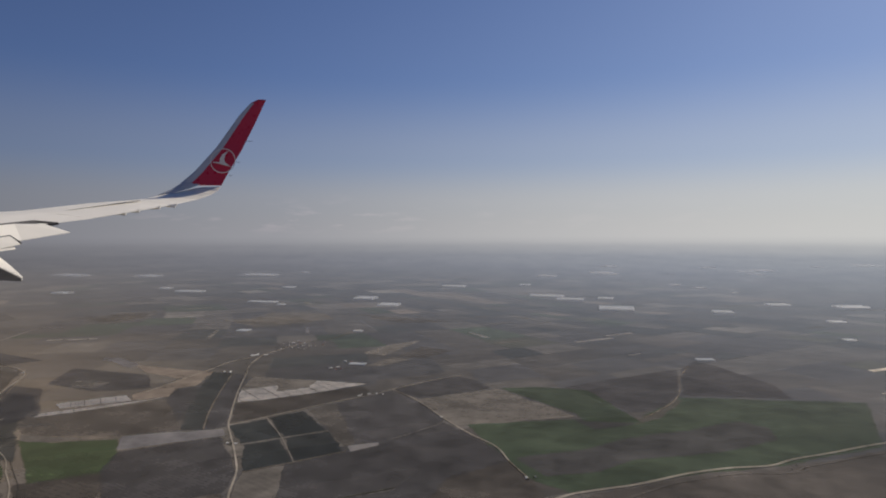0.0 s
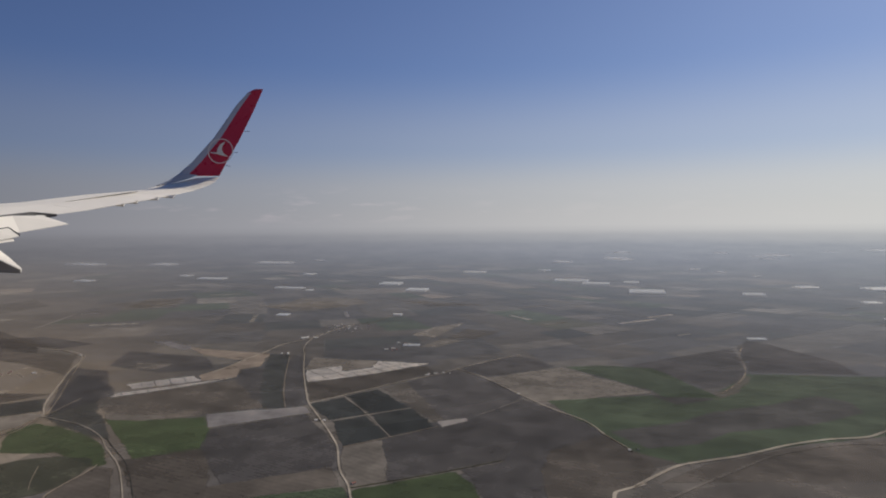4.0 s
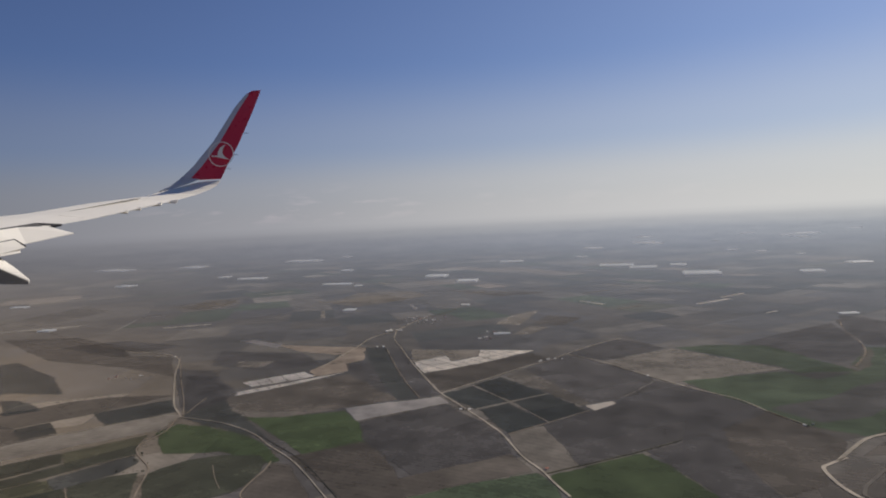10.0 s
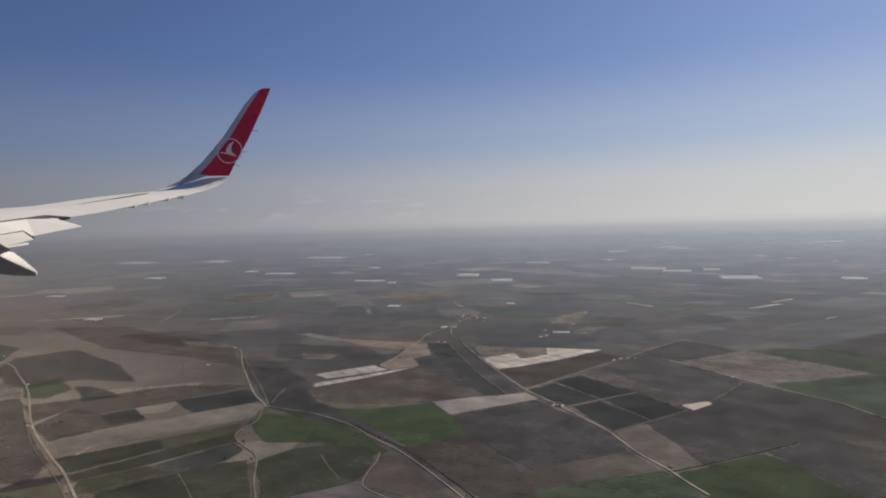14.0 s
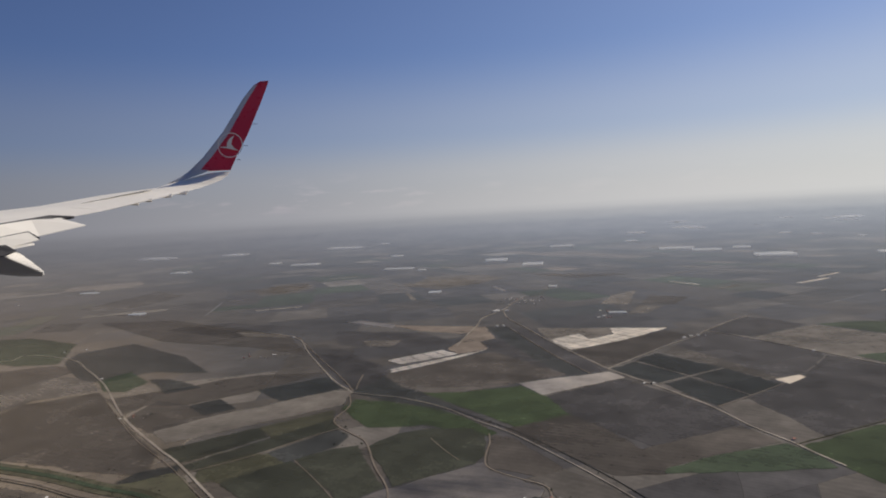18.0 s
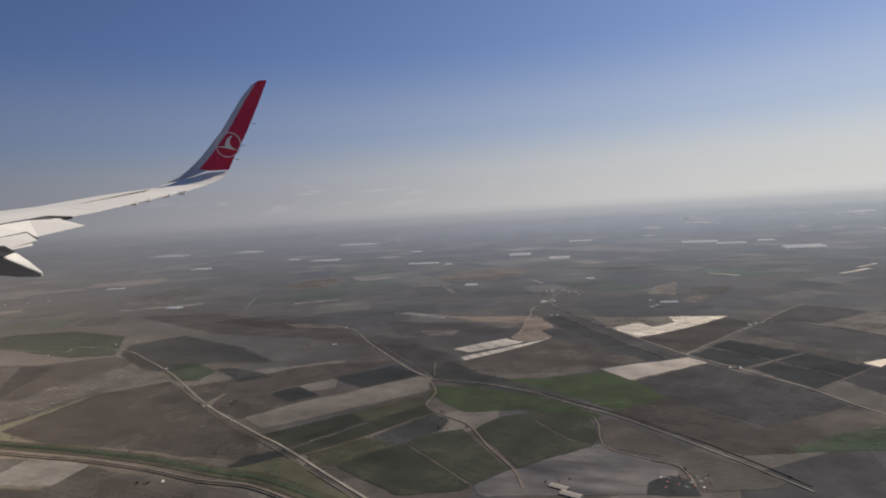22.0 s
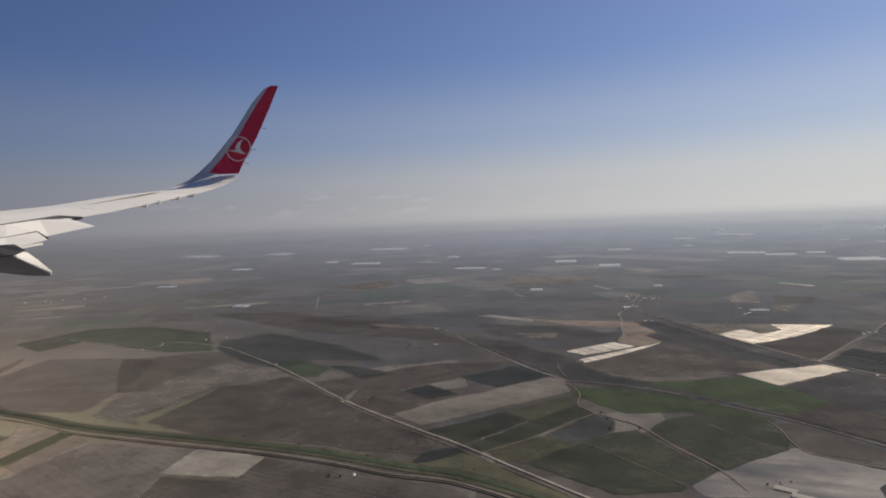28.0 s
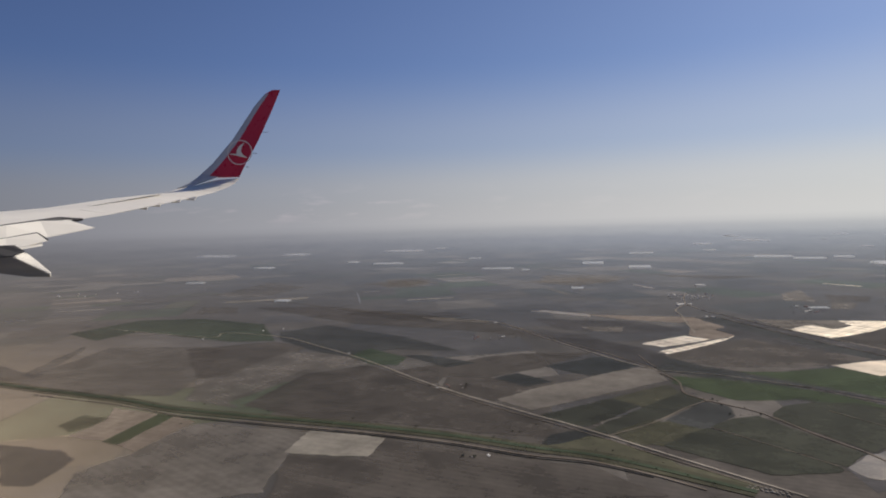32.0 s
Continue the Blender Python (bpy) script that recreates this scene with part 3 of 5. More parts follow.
field("grove", "dark strip along the hedge lane", [(-22.54, 15.52), (-20.71, 17.36), (-19.22, 18.78), (-18.78, 18.05), (-21.89, 15.17)])
field("olive", "olive strip below a pale strip", [(-21.34, 18.25), (-19.34, 19.71), (-19.19, 18.83), (-20.7, 17.45)])
field("soil", "brown field beside the main road", [(-26.54, 19.62), (-26.39, 21.47), (-24.85, 20.73), (-23.84, 19.64), (-22.87, 20.11), (-24.88, 18.15)])
field("soil", "brown field above the dark square", [(-28.64, 21.91), (-26.13, 23.1), (-25.09, 23.98), (-23.62, 24.52), (-20.83, 24.53), (-22.94, 22.35), (-24.04, 21.49), (-24.95, 20.87), (-26.68, 20.98), (-26.93, 20.08)])
field("soil", "brown field along the far lane", [(-40.47, 39.71), (-35.24, 39.6), (-24.97, 32.31), (-22.46, 27.68), (-25.86, 29.83), (-32.12, 32.47)])
field("soil_pale", "pale bit of fallow at the lane end", [(-28.61, 34.34), (-25.62, 32.95), (-24.78, 31.97), (-27.46, 32.74)])
field("soil_dark", "dark field right of the lane", [(-23.04, 29.18), (-20.95, 28.51), (-18.04, 24.3), (-18.87, 22.03), (-19.55, 22.58), (-21.51, 26.1)])
# west of the main road
field("green_dull", "far dark green meadow", [(-45.98, 35.18), (-42.11, 35.32), (-37.5, 32.9), (-35.17, 28.14), (-37.29, 27.99), (-43.77, 31.32), (-44.53, 28.87), (-47.38, 30.96)])
field("hollow", "far dark field behind the main road", [(-34.94, 28.38), (-35.6, 30.3), (-33.7, 32.22), (-28.88, 28.44), (-26.25, 25.3), (-29.07, 25.79), (-30.29, 24.47), (-31.41, 24.63), (-33.47, 26.64)])
field("green_dull", "green wedge beside the main road", [(-30.71, 24.53), (-30.11, 25.98), (-28.34, 24.16), (-28.48, 22.83), (-29.51, 22.98)])
field("hollow", "dark patch beside the green wedge", [(-28.42, 24.53), (-27.47, 24.42), (-25.51, 23.03), (-26.56, 22.41)])
field("grey_field", "brown field in the west", [(-45.19, 23.63), (-42.48, 22.05), (-42.56, 27.14), (-38.88, 26.9), (-36.76, 26.35), (-35.57, 21.21), (-35.45, 19.02), (-38.55, 19.32), (-43.23, 21.32)])
field("soil", "dark brown field beside the main road", [(-38.68, 26.51), (-34.92, 27.83), (-33.1, 26.27), (-34.45, 23.17), (-34.55, 21.3), (-35.52, 21.21)])
field("grey_field", "broad brown field between road and embankment", [(-34.22, 22.61), (-32.98, 25.57), (-31.19, 24.73), (-29.73, 23.16), (-31.84, 22.08), (-33.18, 18.24), (-32.63, 17.72), (-34.62, 18.51), (-35.37, 20.89)])
field("soil", "darker brown field between road and embankment", [(-31.72, 21.66), (-29.63, 22.88), (-26.14, 18.9), (-23.65, 16.35), (-23.3, 15.03), (-24.54, 15.23), (-27.57, 16.15), (-29.88, 16.59), (-32.48, 17.86)])
field("grey_field", "pale streak across a brown field", [(-33.26, 18.36), (-32.62, 20.62), (-31.81, 22.34), (-31.76, 21.66), (-32.77, 18.96)])
field("grey_field", "short pale streak across a brown field", [(-34.41, 23.07), (-33.39, 26.4), (-33.2, 25.45), (-34.01, 22.63)])
field("grey_field", "faint pale streak in the west", [(-42.97, 22.1), (-44.15, 27.44), (-43.54, 26.39), (-42.07, 21.53)])
field("grey_field", "wide brown field below the embankment", [(-33.19, 16.21), (-30.55, 15.71), (-29.83, 15.59), (-29.9, 14.04), (-29.72, 12.05), (-31.43, 11.55), (-33.78, 11.55), (-34.41, 12.93), (-33.71, 14.13)])
field("soil", "dark brown field in the west", [(-37.66, 14.72), (-35.65, 14.27), (-34.98, 13.73), (-34.91, 12.38), (-35.65, 12.35)])
field("soil", "dark brown field below the embankment", [(-29.8, 13.91), (-27.98, 13.69), (-27.75, 14.99), (-25.51, 14.15), (-22.81, 13.19), (-21.66, 11.88), (-29.52, 11.66)])
field("pale_crop", "bright pale trapezoid field by the embankment", [(-29.94, 14.14), (-29.78, 15.64), (-27.73, 15.06), (-27.89, 13.86)])
field("stubble", "sandy field near the embankment", [(-36.24, 15.29), (-36.05, 16.56), (-36.57, 17.76), (-34.81, 17.15), (-35.08, 15)])
field("green", "green crop strip between sandy fields", [(-34.99, 14.91), (-34.79, 17.2), (-34.2, 16.88), (-34.54, 14.71)])
field("stubble", "sandy strip near the embankment", [(-34.48, 14.63), (-34.17, 16.88), (-33.3, 16.4), (-33.78, 14.21)])
field("olive", "olive weeds in a sandy field", [(-37.11, 16.15), (-37.02, 17.1), (-36.04, 16.8), (-36.16, 16.1), (-36.44, 15.67)])
field("hollow", "dark weedy corner beside the main road", [(-23.52, 15.25), (-22.66, 15.59), (-22.45, 15.17), (-23.2, 14.53), (-23.78, 14.6)])
field("olive", "olive block beside the main road", [(-21.92, 15.32), (-20.72, 16.26), (-19.99, 15.84), (-21.41, 14.46), (-21.74, 14.59)])
field("olive", "weedy verge between road and embankment", [(-23.84, 14.39), (-22.59, 15.12), (-22.11, 14.79), (-20.98, 13.38), (-19.71, 12.26), (-20.64, 12.36), (-22.19, 13.3)])

def inside(p, points):
    hit, n = False, len(points)
    for k in range(n):
        (x0, y0), (x1, y1) = points[k], points[(k + 1) % n]
        if (y0 > p[1]) != (y1 > p[1]) and p[0] < x0 + (p[1] - y0) / (y1 - y0) * (x1 - x0):
            hit = not hit
    return hit


def bend(v):
    """Lets the field lines swing as they do over old parishes."""
    x, y = v
    return Vector((x + 9 * math.sin(y / 23 + 0.4) + 5 * math.sin((x + y) / 17), y + 8 * math.sin(x / 31 + 1.1) + 4 * math.sin((x - y) / 14 + 2)))


def patchwork():
    cells = []
    q = Matrix.Rotation(radians(14), 2)
    for ox in range(-330, 331, 60):
        for oy in range(-392, 400, 44):
            base = Vector((ox, oy))
            quarter(tuple(q @ (base + Vector(v)) for v in ((0, 0), (60, 0), (60, 44), (0, 44))), 2.1, cells)
    names, weights = [n for n, _ in PATCH], [w for _, w in PATCH]
    joined = {n: ([], []) for n in names + ["film_dull", "pale_crop", "plastic", "soil_pale", "stubble"]}
    near = 0
    for cell in cells:
        cell = [bend(v) for v in cell]
        mid = sum(cell, Vector((0, 0))) / 4
        r = math.hypot(mid.x + 12.5, mid.y)
        if r > 338:
            continue
        kind = draw.choices(names, weights)[0] if r < 55 else draw.choices([n for n, _ in PATCH_FAR], [w for _, w in PATCH_FAR])[0]
        if r < 45 and kind in ("soil_pale", "stubble"):
            kind = draw.choice(("soil", "grey_field", "soil_dark"))
        if r < 45 and kind == "olive":
            kind = "soil"
        if r < 75 and any(inside(p, t) for p in (*(mid.lerp(v, 0.8) for v in cell), mid) for t in TRACED):
            kind = draw.choice(("soil", "soil", "soil_dark", "soil_dark", "grey_field"))
        edge = [tuple(v) for v in cell]
        v, fc = prism(ragged(edge, 0.4, 0.008) if r < 60 else edge, 0.0, 0.003 + 0.003 * draw.random())
        if r >= 60:
            v, fc = v[len(edge):], [tuple(range(len(edge)))]
        if r > 42 and draw.random() < 0.17:
            # a narrow strip under film or straw along one side of the field
            f, g = draw.uniform(0.05, 0.8), draw.uniform(0.07, 0.16)
            a, b, c, d = cell
            if (b - a).length < (d - a).length * 0.8:
                a, b, c, d = b, c, d, a
            line = [a.lerp(d, f), b.lerp(c, f), b.lerp(c, f + g), a.lerp(d, f + g)]
            s, t = draw.uniform(0, 0.3), draw.uniform(0.6, 1)
            line = [line[0].lerp(line[1], s), line[0].lerp(line[1], t), line[3].lerp(line[2], t), line[3].lerp(line[2], s)]
            sv, sf = prism([tuple(q) for q in line], 0.0, 0.012)
            sv, sf = sv[4:], [(0, 1, 2, 3)]
            verts, faces = joined[draw.choice(("film_dull", "pale_crop", "soil_pale", "soil_pale"))]
            n = len(verts)
            verts += sv
            faces += [tuple(j + n for j in fa) for fa in sf]
        if r < 45 and near < 300 and mid.y > 10:
            near += 1
            tagged(new("field", plot(ragged(edge, 0.4, 0.008), 0.003 + 0.003 * draw.random(), kind, 0.01)), "%s on the open plain" % M[kind].name.lower(), "field", "fields of the plain", kind="structure")
            continue
        verts, faces = joined[kind]
        n = len(verts)
        verts += v
        faces += [tuple(j + n for j in fa) for fa in fc]
    for kind, (verts, faces) in joined.items():
        tagged(new("far_fields", mesh_of("far_fields", verts, faces, kind)), "distant patchwork of %s" % M[kind].name.lower(), "fields", kind="stuff")


patchwork()

road("dusty country road from the village", [(-12.95, 37.53), (-12.8, 34.73), (-12.11, 32.15), (-11.27, 28.95), (-10.53, 26.43), (-10, 24.75), (-9.53, 23.34), (-8.59, 21.39), (-7.75, 19.58), (-7.35, 18.57), (-6.93, 16.91), (-6.48, 15.86), (-6.25, 15.08), (-5.98, 14.32)], 0.06)
road("narrow road through the village", [(-15.52, 28.21), (-15, 31.03), (-14.53, 33.2), (-14.23, 35.17), (-12.95, 37.53), (-12.19, 40.06), (-11.24, 42.43)], 0.075)
road("pale road from the village to far barns", [(-11.24, 42.43), (-9.93, 43.65), (-9.22, 46.48), (-8.75, 48.02)], 0.067, "track")
road("dusty side road past the dark orchards", [(-9.53, 23.34), (-7.76, 25.11), (-5.88, 26.98), (-4.48, 28.13), (-3.69, 29.15), (-1.74, 31.15), (-0.38, 32.21)], 0.055)
road("straight earth track between fields", [(-3.75, 29.13), (-2.42, 27.36), (-0.93, 24.39), (0.05, 22.65), (0.97, 21.33), (1.35, 19.94)], 0.06)
road("faint track to a hut", [(1.35, 19.94), (1.63, 19.16), (1.86, 18.52)], 0.04, "track")
road("pale edge of a green field", [(-6.44, 15.65), (-5.38, 16.11), (-3.66, 16.9), (-2.2, 17.66)], 0.026, "olive")
road("winding dusty road by the river", [(1.22, 15.89), (1.92, 16.54), (2.85, 17.32), (3.77, 17.71), (4.88, 18.09), (5.69, 18.46), (6.98, 19.1), (8.44, 19.59), (9.83, 19.84), (10.89, 20.44), (12.38, 21.04), (14.22, 21.86), (16.19, 22.61)], 0.11)
road("dusty loop by the river bend", [(1.56, 16.08), (0.91, 15.72), (0.59, 15.45), (0.44, 14.57), (0.49, 13.98), (0.6, 13.51)], 0.1)
road("grey dry stream bed beside the river road", [(15.37, 21.5), (13.55, 20.87), (11.81, 20.12), (10.85, 19.73), (10.21, 19.23), (8.6, 19.16), (7.14, 18.65), (5.47, 17.82), (0.97, 14.42), (1.09, 13.56)], 0.09, "grey_field", z=0.02, name="stream_bed")
road("lane along the bank", [(7.3, 24.94), (9.13, 27.19), (10.23, 29.36), (11.09, 31.92), (12.62, 34.91)], 0.06, "track")
road("far lane across the plain", [(-43.98, 43.99), (-39.27, 42.23), (-32.81, 37.05), (-27.62, 34.03), (-24.72, 32.25)], 0.07, "track")
road("narrow lane to the fork", [(-28.62, 34.18), (-24.64, 32.23), (-22.51, 27.91), (-20.28, 23.37), (-19.37, 21.96), (-19.09, 21.49)], 0.055)
road("second wheel track beside the lane", [(-24.26, 31.99), (-21.91, 27.29), (-20.07, 23.77), (-19.13, 21.78)], 0.035, "track")
road("lane along the green meadow", [(-19.09, 21.49), (-17.2, 20.69), (-15.68, 19.53), (-14.68, 18.32), (-13.5, 16.97), (-12.24, 15.02), (-11.44, 13.65), (-10.74, 12.33)], 0.036)
road("dark ditch beside the lane", [(-15.32, 19.31), (-14.5, 18.4), (-13.32, 17.08), (-12.06, 15.18), (-11.26, 13.82), (-10.65, 12.56)], 0.024, "hollow", z=0.02, name="ditch")
road("earth lane south of the fork", [(-19.18, 21.36), (-18.88, 20.01), (-19.11, 18.77), (-18.74, 18), (-18.26, 17.45), (-17.71, 16.75), (-17.18, 15.12), (-16.69, 13.94), (-16.51, 12.89)], 0.045, "track")
road("short spur above the fork", [(-19.04, 21.91), (-19.13, 22.83), (-19.15, 23.82)], 0.03, "track")
road("field path between orchards", [(-19.45, 15.66), (-18.59, 14.5), (-17.72, 13.23)], 0.022, "track")
road("faint path through the round orchard", [(-15.88, 16.91), (-15.44, 16.04), (-15.01, 15.33)], 0.02, "track")
road("hedge lane", [(-22.12, 15.12), (-20.82, 16.01), (-19.65, 17.17), (-18.73, 17.94)], 0.041, "track")
road("curved lane round the dark orchard", [(-14.21, 17.08), (-14.2, 16.43), (-14.34, 15.46), (-14.24, 14.8), (-13.51, 14.16), (-12.99, 13.79), (-12.89, 13.35), (-12.93, 12.69)], 0.038, "track")
road("pale main road across the plain", [(-46.11, 32.27), (-38.99, 29.19), (-38.53, 30.4), (-35.04, 28.97), (-32.72, 26.75), (-30.07, 23.95), (-26.75, 19.81), (-24.02, 16.99), (-23.02, 16.05), (-22.29, 15.29), (-21.34, 14.24), (-20.43, 13.25), (-19.64, 12.41), (-19.08, 11.82)], 0.068)
road("worn verge beside the main road", [(-28.31, 21.39), (-25.25, 17.87), (-23.06, 15.76), (-22.34, 15.02), (-21.4, 14.01), (-20.5, 13.05), (-19.73, 12.21)], 0.025, "track")
road("path through the scrubby orchard", [(-12.87, 32.01), (-11.85, 27.89), (-11.07, 25.06), (-10.31, 22.8)], 0.04, "track")
road("path at the dark orchards", [(-8.21, 21.18), (-6.94, 21.92), (-5.42, 22.76)], 0.04)
road("path through the dark orchards", [(-8.26, 24.24), (-6.94, 21.92), (-5.8, 19.56)], 0.024)
road("lower edge path of the dark orchards", [(-7.2, 18.65), (-5.8, 19.56), (-4.26, 20.64)], 0.035, "track")
# the embankment with its green slopes
def embankment(points):
    for width, z, mat, label in ((0.5, 0.020, "olive", "long weedy embankment"), (0.15, 0.030, "green_dull", "grassy crown of the embankment")):
        v, fc = strip(smooth(points), width, z)
        tagged(new("embankment", mesh_of("embankment", v, fc, mat)), label, "embankment", kind="structure")


embankment([(-44.76, 21.52), (-42.76, 20.75), (-40.9, 20.03), (-38.46, 19.18), (-36.71, 18.57), (-34.74, 17.69), (-32.7, 17.08), (-30.85, 16.59), (-28.47, 15.98), (-25.97, 15.18), (-23.92, 14.32), (-22.68, 13.88), (-21.61, 13.22), (-20.68, 12.55), (-19.92, 12.01)])
road("pale track beside the embankment", [(-40.35, 19.33), (-36.34, 17.97), (-34.44, 17.14), (-32.11, 16.48), (-29.66, 15.81), (-28.38, 15.51), (-25.94, 14.7), (-24.24, 13.94), (-22.87, 13.55), (-21.72, 12.85), (-20.84, 12.11)], 0.06, "track", z=0.024)
road("dark drain beside the embankment", [(-34.42, 16.99), (-32.09, 16.33), (-29.64, 15.66), (-28.36, 15.36), (-25.92, 14.55), (-24.22, 13.79), (-22.85, 13.4), (-21.7, 12.7)], 0.024, "orchard", z=0.022, name="drain")

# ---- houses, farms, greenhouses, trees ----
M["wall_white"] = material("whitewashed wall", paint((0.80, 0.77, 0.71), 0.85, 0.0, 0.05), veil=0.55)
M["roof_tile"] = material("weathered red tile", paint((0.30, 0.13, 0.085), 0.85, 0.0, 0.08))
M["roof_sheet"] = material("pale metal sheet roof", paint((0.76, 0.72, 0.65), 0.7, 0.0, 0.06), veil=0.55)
M["roof_grey"] = material("grey fibre roof", paint((0.30, 0.28, 0.26), 0.8, 0.0, 0.08))
M["roof_beige"] = material("beige dusty sheet roof", paint((0.40, 0.35, 0.28), 0.7, 0.0, 0.08))
M["timber"] = material("dark door and window", paint((0.07, 0.06, 0.05), 0.7, 0.0, 0.05))


def sheet_film(n):
    """Milky film: half of the light passes through it."""
    stain = n.noise(n.add("ShaderNodeTexCoord").outputs["Object"], 1.3, 4.0)
    col = n.mix(n.math("MULTIPLY_ADD", stain, 1.4, -0.3, clamp=True), (0.70, 0.71, 0.70), (0.86, 0.86, 0.85))
    skin = n.add("ShaderNodeBsdfPrincipled", Base_Color=col, Roughness=0.4)
    milky = n.add("ShaderNodeBsdfTranslucent", Color=col)
    both = n.add("ShaderNodeMixShader", Fac=0.5)
    n.put(both.inputs[1], skin.outputs[0])
    n.put(both.inputs[2], milky.outputs[0])
    return both.outputs[0]


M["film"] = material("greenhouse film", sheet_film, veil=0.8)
M["bark"] = material("bark", paint((0.08, 0.06, 0.045), 0.9, 0.0, 0.08))
M["leaves"] = material("dusty dark leaves", earthy((0.030, 0.034, 0.021), (0.056, 0.061, 0.036), scale=4.0, spread=0.3))


def box(x0, y0, z0, x1, y1, z1):
    v = [(x, y, z) for z in (z0, z1) for y in (y0, y1) for x in (x0, x1)]
    return v, [(0, 2, 3, 1), (4, 5, 7, 6), (0, 1, 5, 4), (2, 6, 7, 3), (0, 4, 6, 2), (1, 3, 7, 5)]


def house(label, w, d, h, wall="wall_white", roof="roof_tile", name="house", rise=0.45):
    """A gabled building w by d, walls h high, with a door and windows on its long side."""
    ob = tagged(new(name), label, name.replace("_", " "))
    top = h + d * 0.5 * rise
    v = [(-w / 2, -d / 2, 0), (w / 2, -d / 2, 0), (w / 2, d / 2, 0), (-w / 2, d / 2, 0), (-w / 2, -d / 2, h), (w / 2, -d / 2, h), (w / 2, d / 2, h), (-w / 2, d / 2, h), (-w / 2, 0, top), (w / 2, 0, top)]
    part("wall", mesh_of("wall", v, [(0, 1, 5, 4), (2, 3, 7, 6), (1, 2, 6, 9, 5), (3, 0, 4, 8, 7)], wall), ob)
    o, t = 0.10 * d, 0.05 * d
    for side in (-1, 1):
        e, z = side * (d / 2 + o), h - o * rise
        q = [(-w / 2 - o, e, z), (w / 2 + o, e, z), (w / 2 + o, 0, top), (-w / 2 - o, 0, top)]
        rv = q + [(x, y, zz + t) for x, y, zz in q]
        part("roof_slope", mesh_of("roof_slope", rv, [(0, 1, 2, 3), (4, 5, 6, 7), (0, 1, 5, 4), (1, 2, 6, 5), (2, 3, 7, 6), (3, 0, 4, 7)], roof), ob)
    part("door", mesh_of("door", *box(-0.06 * w, -d / 2 - 0.004, 0, 0.08 * w, -d / 2, 0.7 * h), "timber"), ob)
    for x in (-0.32, 0.3):
        part("window", mesh_of("window", *box((x - 0.06) * w, -d / 2 - 0.004, 0.35 * h, (x + 0.06) * w, -d / 2, 0.75 * h), "timber"), ob)
    return ob


def greenhouse(label, length, bays, width, at, turn):
    """A block of film tunnels side by side."""
    ob = tagged(new("greenhouse"), label, "greenhouse", "greenhouses of the plain")
    n = 8
    ring = [(math.cos(math.pi * k / n), math.sin(math.pi * k / n)) for k in range(n + 1)]
    v = [(x, c * width / 2, 0.02 + s * width * 0.22) for x in (-length / 2, length / 2) for c, s in ring]
    v += [(x, c * width / 2, 0) for x in (-length / 2, length / 2) for c in (1, -1)]
    f = [(k, k + 1, n + 2 + k, n + 1 + k) for k in range(n)]
    f += [(*range(n + 1), 2 * n + 3, 2 * n + 2), (*range(2 * n + 1, n, -1), 2 * n + 4, 2 * n + 5), (0, n + 1, 2 * n + 4, 2 * n + 2), (n, 2 * n + 1, 2 * n + 5, 2 * n + 3)]
    me = mesh_of("tunnel", v, f, "film")
    for k in range(bays):
        t = part("tunnel", me, ob)
        t.location = (0, (k - (bays - 1) / 2) * width * 1.02, 0)
    ob.matrix_world = pose(*at, 0.0, rz=turn)
    return ob


def tree(height):
    """A trunk that tapers and forks, and a crown of uneven leafy clumps."""
    ob = tagged(new("tree"), "small dusty dark green tree", "tree", "trees of the plain")
    n = 6
    v, f = [], []
    for z, r in ((0, 0.07), (0.3, 0.05), (0.62, 0.02)):
        v += [(r * height * math.cos(2 * math.pi * k / n) + 0.03 * height * z, r * height * math.sin(2 * math.pi * k / n), z * height) for k in range(n)]
    for j in range(2):
        f += [(j * n + k, j * n + (k + 1) % n, (j + 1) * n + (k + 1) % n, (j + 1) * n + k) for k in range(n)]
    part("trunk", mesh_of("trunk", v, f, "bark"), ob)
    bm = bmesh.new()
    for _ in range(9):
        a, r, z = draw.uniform(0, 6.3), draw.uniform(0.05, 0.34), draw.uniform(0.42, 0.9)
        got = bmesh.ops.create_icosphere(bm, subdivisions=1, radius=draw.uniform(0.13, 0.24) * height, matrix=Matrix.Translation((r * height * math.cos(a), r * height * math.sin(a), z * height)))
        for q in got["verts"]:
            q.co += Vector((draw.uniform(-1, 1), draw.uniform(-1, 1), draw.uniform(-1, 1))) * 0.045 * height
    me = bpy.data.meshes.new("crown")
    bm.to_mesh(me)
    bm.free()
    me.materials.append(M["leaves"])
    part("crown", me, ob)
    return ob


trees = [tree(h) for h in (0.045, 0.052, 0.064)]
TREES = {"n": 0}


def plant(x, y, size=1.0, z=0.0):
    TREES["n"] += 1
    m = pose(x, y, z, rz=draw.uniform(0, 360)) @ Matrix.Scale(size * draw.uniform(0.75, 1.3), 4)
    if TREES["n"] <= len(trees):
        trees[TREES["n"] - 1].matrix_world = m
        return
    copy_thing(trees[TREES["n"] % len(trees)], m)


def tree_row(points, step, jitter=0.12, size=1.0, z=0.0, gaps=0.25):
    line = smooth(points, 8)
    left = 0.0
    for a, b in zip(line, line[1:]):
        a, b = Vector(a), Vector(b)
        left -= (b - a).length
        while left < 0:
            left += step * draw.uniform(0.6, 1.5)
            if draw.random() > gaps:
                p = a.lerp(b, draw.random())
                plant(p.x + draw.gauss(0, jitter), p.y + draw.gauss(0, jitter), size, z)


def grove(at, spread, count, size=1.0):
    for _ in range(count):
        plant(at[0] + draw.gauss(0, spread[0]), at[1] + draw.gauss(0, spread[1]), size)


